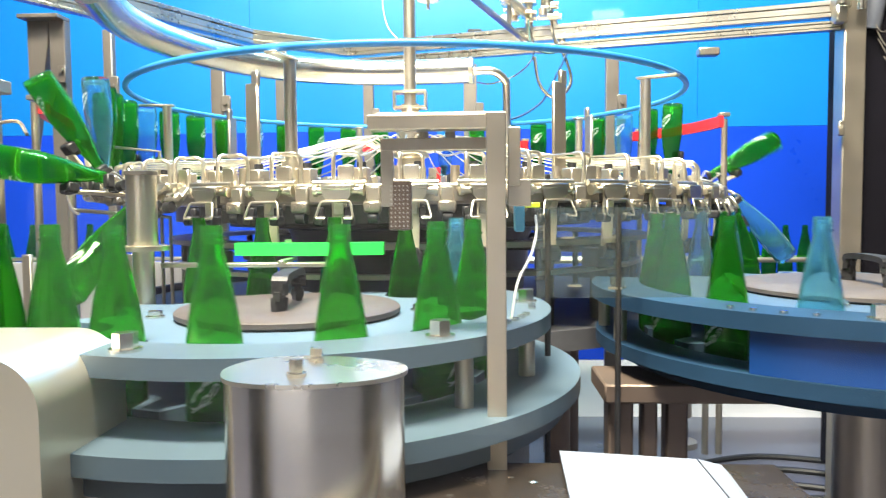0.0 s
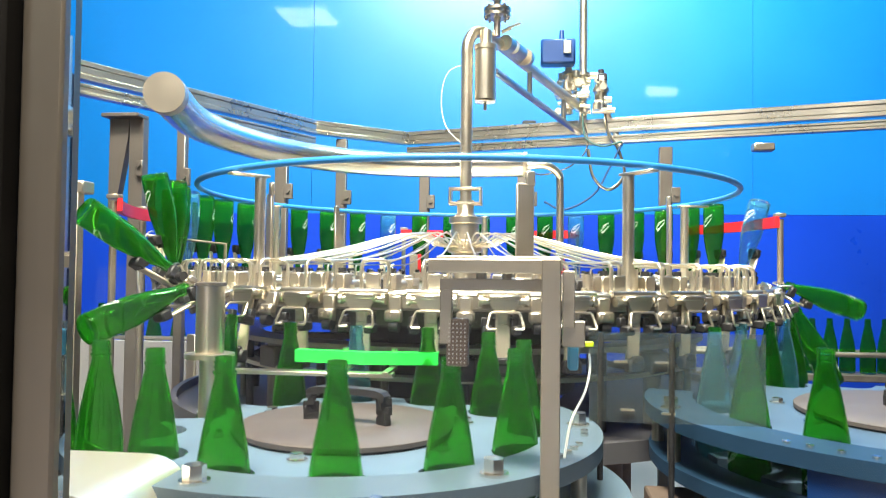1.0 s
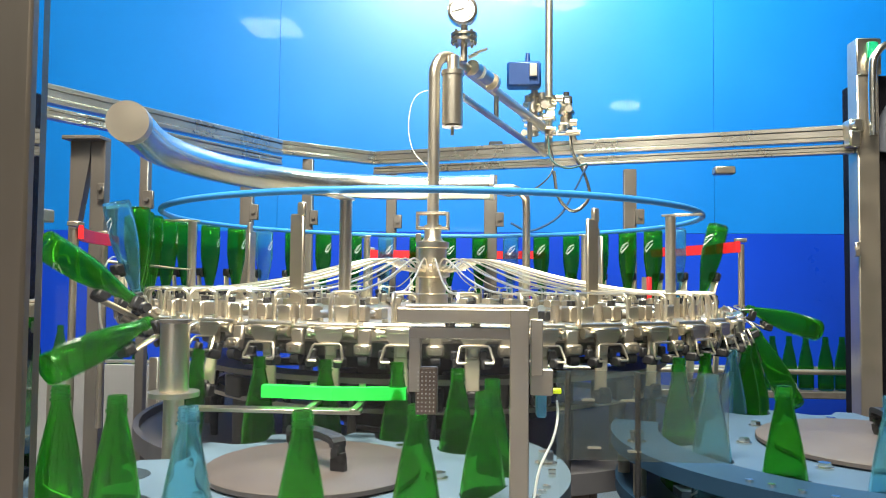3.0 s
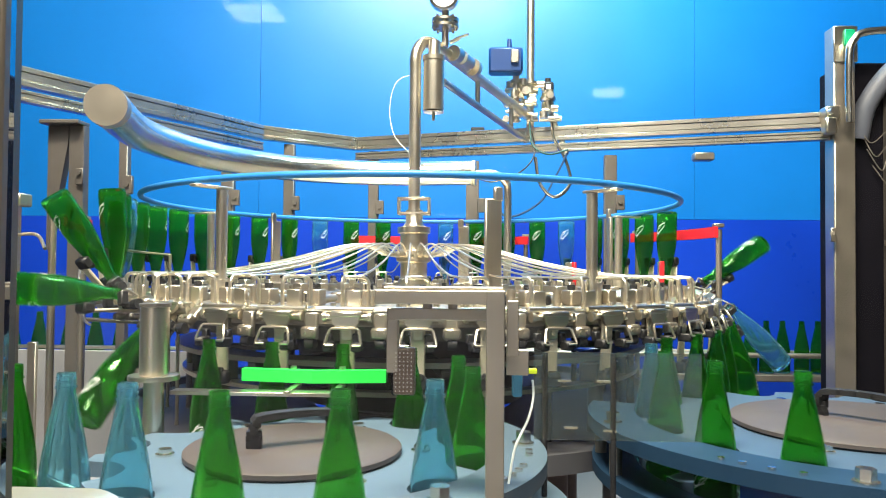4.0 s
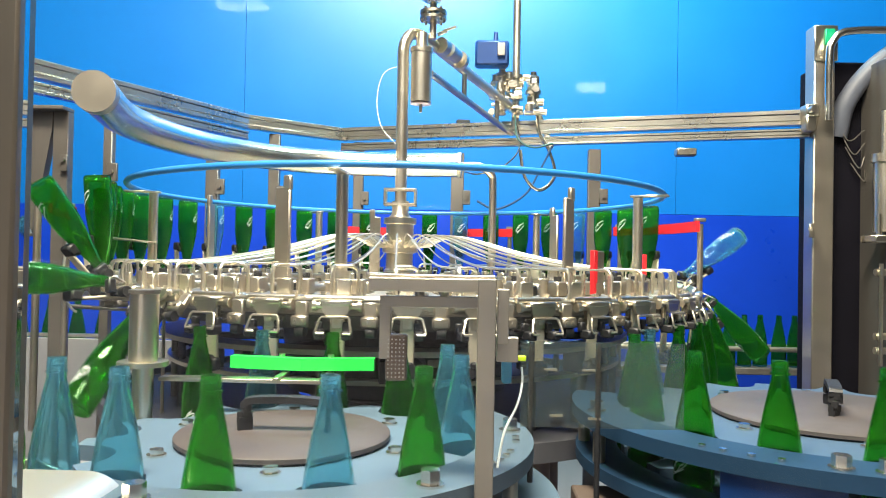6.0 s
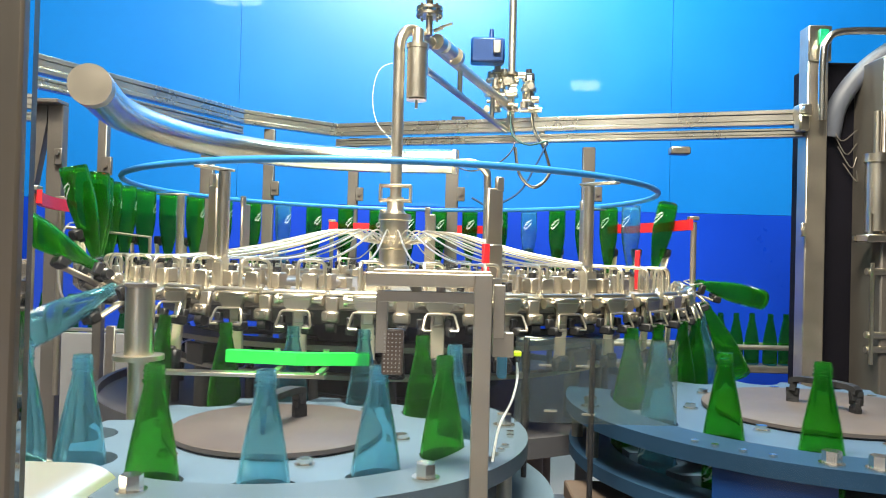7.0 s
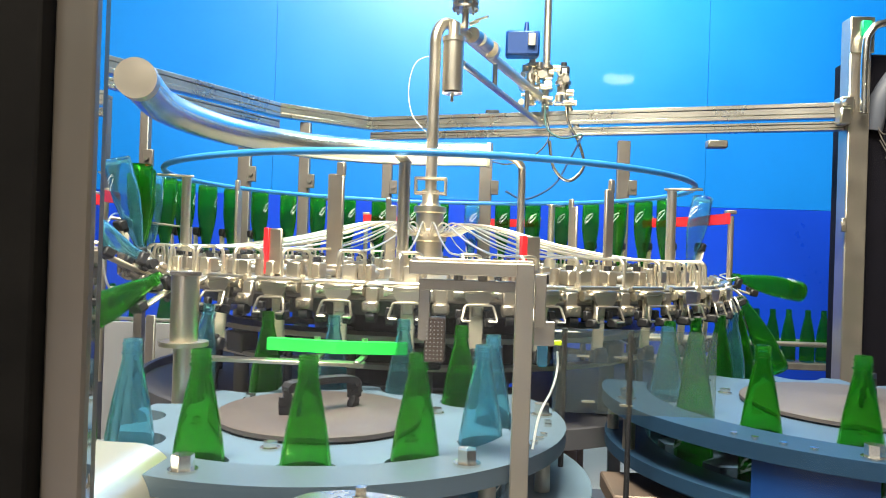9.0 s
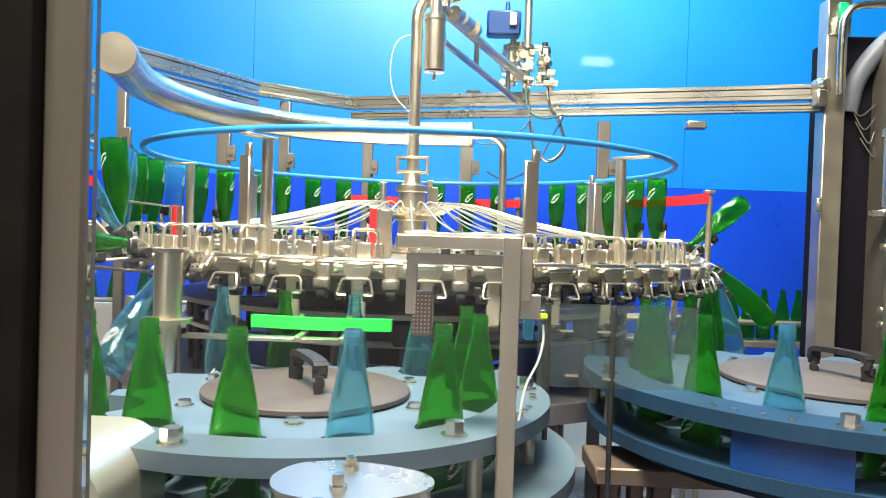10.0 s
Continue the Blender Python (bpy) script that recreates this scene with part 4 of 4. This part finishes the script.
def feed_line(name, u_end, sign, label):
    """A straight conveyor that carries the bottles to or from a wheel."""
    p, q = bottle_pose(u_end + sign * 0.35).translation, bottle_pose(u_end + sign * 32.0).translation
    v = q - p
    m = Matrix.Translation((p + q) / 2) @ pose(0, 0, 0, 0, 0, math.degrees(math.atan2(v.y, v.x)))
    cv = thing(name, label, "conveyor")
    bm = bmesh.new()
    box(bm, (0, 0, -0.015), (v.length, 0.085, 0.026), m, 0.002)
    part("belt", bm, DARK_STEEL, cv, "dark slat chain")
    for sd in (-1, 1):
        bm = bmesh.new()
        box(bm, (0, 0.05 * sd, -0.05), (v.length, 0.010, 0.11), m, 0.002)
        part("side_plate", bm, STEEL_DULL, cv)
        bm = bmesh.new()
        box(bm, (0, 0.043 * sd, 0.06), (v.length, 0.008, 0.014), m, 0.002)
        part("rail", bm, STEEL, cv)
    for k in range(4):
        bm = bmesh.new()
        w = m @ Vector((v.length * (-0.45 + 0.3 * k), 0, 0))
        cyl(bm, (w.x, w.y, 0), (w.x, w.y, Z_BASE - 0.025), 0.022)
        part("leg", bm, STEEL_DULL, cv)


feed_line("infeed_conveyor", IN_U, -1, "stainless conveyor bringing green bottles to the wheel")
feed_line("outfeed_conveyor", OUT_U, 1, "stainless conveyor taking rinsed bottles away")

# ---- infeed cover, drive cover, bracket, green guide ----
cover = thing("infeed_cover", "satin stainless cover with a rounded edge over the infeed", "cover")
bm = bmesh.new()
prof = [(-0.95, 0.45), (-0.95, 0.984), (-0.235, 0.984)] + [(-0.235 + 0.05 * math.sin(radians(a)), 0.934 + 0.05 * math.cos(radians(a))) for a in range(10, 91, 10)] + [(-0.185, 0.45)]
m = Matrix.Translation((0, -1.44, 0)) @ pose(0, 0, 0, 90, 0, 0)
prism(bm, [(x, z) for x, z in prof], 0.0, 0.16)
bmesh.ops.transform(bm, matrix=m, verts=bm.verts)
part("shell", bm, CREAM, cover)

drive = thing("drive_cover", "rounded stainless steel drive cover with bolts on top", "cover")
ctrl = [(0.0, 0.056), (-0.040, 0.040), (-0.057, 0.0), (-0.042, -0.040), (0.0, -0.056), (0.045, -0.052), (0.085, -0.034), (0.104, -0.004), (0.092, 0.026), (0.05, 0.046), (0.0, 0.056)]
out = [(p.x, p.y) for p in spline([(x, y, 0) for x, y in ctrl], 5)][:-1]
bm = bmesh.new()
prism(bm, [(0.93 * x + 0.036, y - 1.605) for x, y in out], 0.70, 0.972)
part("shell", bm, STEEL_POL, drive)
bm = bmesh.new()
prism(bm, [(x * 0.96 + 0.036, y * 1.03 - 1.605) for x, y in out], 0.9725, 0.976)
part("lid", bm, ALU, drive, "flat bright lid")
for x, y, h in ((0.049, -1.632, 0.014), (0.052, -1.570, 0.011)):
    bm = bmesh.new()
    hexbolt(bm, (x, y, 0.976), 0.006, h)
    part("bolt", bm, STEEL_POL, drive)

bracket = thing("sensor_bracket", "square stainless tube bracket carrying sensors", "bracket")
bm = bmesh.new()
box(bm, (0.215, -1.415, 0.86), (0.021, 0.021, 0.70), bevel=0.001)
part("post", bm, STEEL_DULL, bracket, smooth=False)
bm = bmesh.new()
box(bm, (0.151, -1.400, 1.2015), (0.148, 0.030, 0.016), bevel=0.001)
box(bm, (0.155, -1.378, 1.2115), (0.14, 0.05, 0.003), bevel=0.0008)
part("arm", bm, STEEL_DULL, bracket, smooth=False)
bm = bmesh.new()
box(bm, (0.148, -1.376, 1.180), (0.122, 0.014, 0.014), bevel=0.001)
for x in (0.135, 0.165):
    cyl(bm, (x, -1.376, 1.187), (x, -1.376, 1.194), 0.006, n=10)
part("lower_arm", bm, STEEL_DULL, bracket, smooth=False)
bm = bmesh.new()
box(bm, (0.094, -1.376, 1.148), (0.014, 0.013, 0.075), bevel=0.001)
part("hanger", bm, STEEL_DULL, bracket, smooth=False)
bm = bmesh.new()
box(bm, (0.236, -1.385, 1.165), (0.014, 0.010, 0.065), bevel=0.001)
box(bm, (0.242, -1.380, 1.125), (0.026, 0.012, 0.03), bevel=0.001)
part("plate", bm, STEEL_DULL, bracket, smooth=False)
bm = bmesh.new()
box(bm, (0.243, -1.355, 1.098), (0.012, 0.022, 0.034), bevel=0.002)
part("sensor", bm, CYAN, bracket, "light blue sensor")
bm = bmesh.new()
box(bm, (0.258, -1.353, 1.111), (0.018, 0.012, 0.006), bevel=0.001)
part("sensor_cap", bm, YELLOW, bracket, "yellow-green cap")
bm = bmesh.new()
sweep(bm, spline([(0.262, -1.353, 1.10), (0.263, -1.353, 1.08), (0.256, -1.365, 1.055), (0.240, -1.380, 1.025), (0.232, -1.390, 0.985)], 6), 0.0016, 6)
part("cable", bm, WHITE, bracket, "thin pale cable")
bm = bmesh.new()
box(bm, (0.108, -1.375, 1.112), (0.026, 0.014, 0.056), bevel=0.002)
pb = part("reflector", bm, BROWN, bracket, "dark perforated sensor plate")
bm = bmesh.new()
for i in range(5):
    for k in range(10):
        cyl(bm, (0.0985 + 0.0046 * i, -1.3825, 1.089 + 0.0050 * k), (0.0985 + 0.0046 * i, -1.3835, 1.089 + 0.0050 * k), 0.0010, n=6)
part("dots", bm, ALU, pb)

gg = thing("green_guide", "bright green plastic guide bar on steel arms", "guide")
bm = bmesh.new()
outl = [(-0.235, -0.915), (-0.10, -0.935), (0.03, -0.915), (0.03, -0.893), (-0.10, -0.912), (-0.235, -0.893)]
prism(bm, outl, 1.026, 1.048)
part("bar", bm, GREEN, gg, smooth=False)
bm = bmesh.new()
box(bm, (-0.19, -0.97, 1.014), (0.30, 0.03, 0.007), pose(0, 0, 0), 0.001)
box(bm, (-0.13, -0.955, 1.020), (0.012, 0.09, 0.006), bevel=0.001)
box(bm, (-0.05, -0.955, 1.020), (0.012, 0.09, 0.006), bevel=0.001)
for x in (-0.14, -0.05):
    cyl(bm, (x, -0.91, 1.048), (x, -0.91, 1.054), 0.006, n=10)
part("arms", bm, STEEL, gg)

pillar = thing("guide_pillar", "round stainless pillar with a flange", "pillar")
bm = bmesh.new()
cyl(bm, (-0.352, -1.02, 1.05), (-0.352, -1.02, 1.165), 0.024, n=28)
part("sleeve", bm, STEEL, pillar)
bm = bmesh.new()
cyl(bm, (-0.352, -1.02, 1.042), (-0.352, -1.02, 1.05), 0.042, n=28)
part("flange", bm, STEEL, pillar)
bm = bmesh.new()
cyl(bm, (-0.352, -1.02, 0.80), (-0.352, -1.02, 1.042), 0.017, n=20)
part("shaft", bm, STEEL, pillar)
bm = bmesh.new()
cyl(bm, (-0.352, -1.02, 1.165), (-0.352, -1.02, 1.171), 0.026, n=28)
part("cap", bm, DARK_STEEL, pillar)

# ---- bench top and sheet below ----
bench = thing("machine_bench", "dark wet steel bench plate of the machine", "bench")
bm = bmesh.new()
box(bm, (0.285, -1.585, 0.818), (0.47, 0.37, 0.016), bevel=0.003)
part("plate", bm, WETDARK, bench)
bm = bmesh.new()
box(bm, (0.285, -1.776, 0.806), (0.47, 0.012, 0.05), bevel=0.002)
box(bm, (0.285, -1.700, 0.832), (0.46, 0.016, 0.010), bevel=0.002)
part("edge", bm, STEEL, bench)
for x, y in ((0.07, -1.74), (0.50, -1.74), (0.07, -1.43), (0.50, -1.43)):
    bm = bmesh.new()
    box(bm, (x, y, 0.405), (0.035, 0.035, 0.81), bevel=0.003)
    part("leg", bm, BROWN, bench)
random.seed(8)
bm = bmesh.new()
for k in range(26):
    x, y = random.uniform(0.07, 0.26), random.uniform(-1.68, -1.42)
    bmesh.ops.create_uvsphere(bm, u_segments=8, v_segments=5, radius=random.uniform(0.002, 0.005), matrix=Matrix.Translation((x, y, 0.8262)) @ Matrix.Diagonal((1.6, 1.0, 0.3, 1)))
tagged(part("water_drops", bm, STEEL_POL, bench, "scattered water drops"), kind="stuff")
sheet = thing("white_sheet", "white folded sheet lying on the bench", "sheet")
bm = bmesh.new()
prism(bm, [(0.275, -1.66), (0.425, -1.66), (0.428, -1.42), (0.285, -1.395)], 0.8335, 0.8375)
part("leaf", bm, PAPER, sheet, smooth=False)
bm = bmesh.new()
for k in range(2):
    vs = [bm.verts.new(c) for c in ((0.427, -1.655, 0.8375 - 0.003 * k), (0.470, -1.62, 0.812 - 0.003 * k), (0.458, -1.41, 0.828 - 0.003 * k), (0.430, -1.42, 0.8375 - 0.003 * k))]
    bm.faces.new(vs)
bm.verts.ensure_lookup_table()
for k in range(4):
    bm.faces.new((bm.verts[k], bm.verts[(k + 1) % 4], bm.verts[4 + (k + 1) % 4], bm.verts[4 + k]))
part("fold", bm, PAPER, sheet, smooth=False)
bm = bmesh.new()
box(bm, (0.35, -1.53, 0.8297), (0.13, 0.20, 0.007), bevel=0.001)
part("backing", bm, DARK_STEEL, sheet)

foot = thing("levelling_foot", "stainless levelling foot on the floor", "foot")
bm = bmesh.new()
cyl(bm, (1.12, 1.20, 0.02), (1.12, 1.20, 0.62), 0.03)
cyl(bm, (1.12, 1.20, 0.0), (1.12, 1.20, 0.025), 0.075)
part("stem", bm, STEEL_DULL, foot)
bm = bmesh.new()
cyl(bm, (1.12, 1.20, 0.14), (1.12, 1.20, 0.24), 0.05)
part("nut", bm, STEEL_DULL, foot)

cables = thing("floor_cable", "black cables lying on the grey floor", "cable")
random.seed(3)
for k in range(4):
    bm = bmesh.new()
    y0 = 0.55 + 0.12 * k
    sweep(bm, spline([(0.7 + 0.1 * k, y0, 0.012), (1.0, y0 + random.uniform(-0.1, 0.1), 0.012), (1.4, y0 + random.uniform(-0.12, 0.12), 0.012), (1.9, y0 + random.uniform(-0.2, 0.2), 0.012)], 6), 0.012, 8)
    part("strand", bm, BLACK, cables)

# ---- rear conveyor with waiting bottles ----
conv = thing("rear_conveyor", "stainless bottle conveyor behind the rinser", "conveyor")
CY = 1.18
bm = bmesh.new()
box(bm, (1.5, CY, 0.76), (2.4, 0.14, 0.03), bevel=0.003)
part("belt", bm, DARK_STEEL, conv)
for y, z in ((CY - 0.06, 0.86), (CY + 0.06, 0.86)):
    bm = bmesh.new()
    sweep(bm, [(0.3, y, z), (2.7, y, z)], 0.012, 10)
    part("rail", bm, STEEL_DULL, conv)
for x in (0.5, 1.2, 1.26, 2.2):
    bm = bmesh.new()
    cyl(bm, (x, CY - 0.085, 0), (x, CY - 0.085, 0.86), 0.014)
    part("post", bm, STEEL_DULL, conv)
for k in range(14):
    make_bottle(False, pose(1.27 + 0.076 * k, CY + 0.012 * math.sin(k * 2.1), 0.775, 0, 0, 40 * k), "empty green glass soda bottle waiting on the rear conveyor", "bottles on the rear conveyor", False)

west = thing("conveyor_frame", "grey steel conveyor frame with rails behind the turning bottles", "conveyor")
bm = bmesh.new()
box(bm, (-1.75, 0.62, 0.80), (1.9, 0.16, 0.03), bevel=0.003)
part("belt", bm, DARK_STEEL, west)
bm = bmesh.new()
box(bm, (-1.75, 0.53, 0.68), (1.9, 0.012, 0.46), bevel=0.003)
part("side_panel", bm, GREYPAINT, west, "grey painted side panel")
for z in (0.86, 0.92):
    bm = bmesh.new()
    sweep(bm, [(-2.7, 0.54, z), (-0.8, 0.54, z)], 0.008, 10)
    part("rail", bm, STEEL, west)
for x in (-2.5, -2.0, -1.5, -1.1, -0.85):
    bm = bmesh.new()
    box(bm, (x, 0.52, 0.47), (0.035, 0.02, 0.94), bevel=0.003)
    part("post", bm, STEEL_DULL, west)
for k in range(12):
    make_bottle(False, pose(-2.3 + 0.11 * k, 0.62 + 0.012 * math.sin(k * 1.7), 0.815, 0, 0, 40 * k), "empty green glass soda bottle standing on the grey conveyor", "bottles on the grey conveyor", False)

# ---- dark cabinet and neighbouring machine past the post ----
cab = thing("control_cabinet", "tall dark painted cabinet beside the post", "cabinet")
bm = bmesh.new()
box(bm, (1.64, 0.62, 1.05), (0.22, 0.20, 1.9), bevel=0.006)
part("body", bm, CABINET, cab)
bm = bmesh.new()
sweep(bm, spline([(1.58, 0.52, 1.72), (1.60, 0.50, 1.84), (1.68, 0.48, 1.96), (1.80, 0.47, 2.05), (1.95, 0.47, 2.1)], 6), 0.035, 14)
part("duct", bm, surface("grey_duct_plastic", (0.10, 0.11, 0.14), 0.5), cab, "grey corrugated duct")
bm = bmesh.new()
for k in range(4):
    sweep(bm, spline([(1.56 + 0.02 * k, 0.50, 1.80 - 0.06 * k), (1.60 + 0.02 * k, 0.48, 1.70 - 0.05 * k), (1.66, 0.48, 1.74 - 0.05 * k)], 5), 0.0022, 6)
part("cables", bm, LEG, cab)
filler = thing("filling_machine", "stainless filling machine column with pneumatic cylinder", "machine")
bm = bmesh.new()
box(bm, (1.775, 0.42, 1.0), (0.22, 0.20, 1.95), bevel=0.006)
part("column", bm, LEG, filler)
bm = bmesh.new()
cyl(bm, (1.650, 0.33, 1.36), (1.650, 0.33, 1.62), 0.035)
cyl(bm, (1.650, 0.33, 1.62), (1.650, 0.33, 1.78), 0.012)
cyl(bm, (1.650, 0.33, 1.60), (1.650, 0.33, 1.63), 0.042)
box(bm, (1.660, 0.33, 1.335), (0.13, 0.10, 0.025), bevel=0.003)
cyl(bm, (1.615, 0.30, 1.345), (1.615, 0.30, 1.42), 0.008)
part("cylinder", bm, STEEL, filler, "pneumatic cylinder")
bm = bmesh.new()
sweep(bm, spline([(1.500, 0.42, 1.76), (1.500, 0.42, 1.98), (1.515, 0.42, 2.05), (1.575, 0.42, 2.085), (1.815, 0.42, 2.09)], 5), 0.014, 12)
part("pipe", bm, STEEL_POL, filler)
bm = bmesh.new()
for z in (1.22, 1.0, 0.95):
    cyl(bm, (1.615, 0.32, z), (1.715, 0.32, z), 0.012)
sweep(bm, [(1.625, 0.30, 1.25), (1.625, 0.30, 0.9)], 0.007, 8)
part("rods", bm, STEEL, filler)


# ---- what moves ----
def motions():
    for star, rate in ((STAR_L, 30.0), (STAR_R, 22.5)):
        c = star.matrix_basis.translation.copy()
        walk(star, [(0.25 * i, pose(c.x, c.y, 0, 0, 0, rate * PACE * 0.25 * i)) for i in range(41)])
    walk(rotor, [(0.5 * i, pose(0, 0, 0, 0, 0, -9.0 * PACE * 0.5 * i)) for i in range(21)])

    def times(u_of):
        out, t = [], 0.0
        while t < 9.999:
            out.append(t)
            u = u_of(t)
            near = (4.6 < u < 9.8) or (30.2 < u < 35.2) or abs(u - UL) < 0.7 or abs(u - IN_U) < 0.7 or abs(u - OUT_U) < 0.7
            t = round(t + (0.1 if near else 0.2), 3)
        return out + [10.0]

    for k, a, gp in GRIPPERS:
        def u_of(t):
            u = (PHASE + PACE * t - k) % HEADS
            return u if u > UL else u + HEADS
        local = pose(0, 0, 0, 0, 0, a) @ pose(RP, 0, ZP)
        walk(gp, [(t, local @ swing(u_of(t))) for t in times(u_of)])
    for j, ob in BOTTLES:
        walk(ob, [(t, bottle_pose(PHASE + PACE * t - j)) for t in times(lambda s: PHASE + PACE * s - j)])


motions()
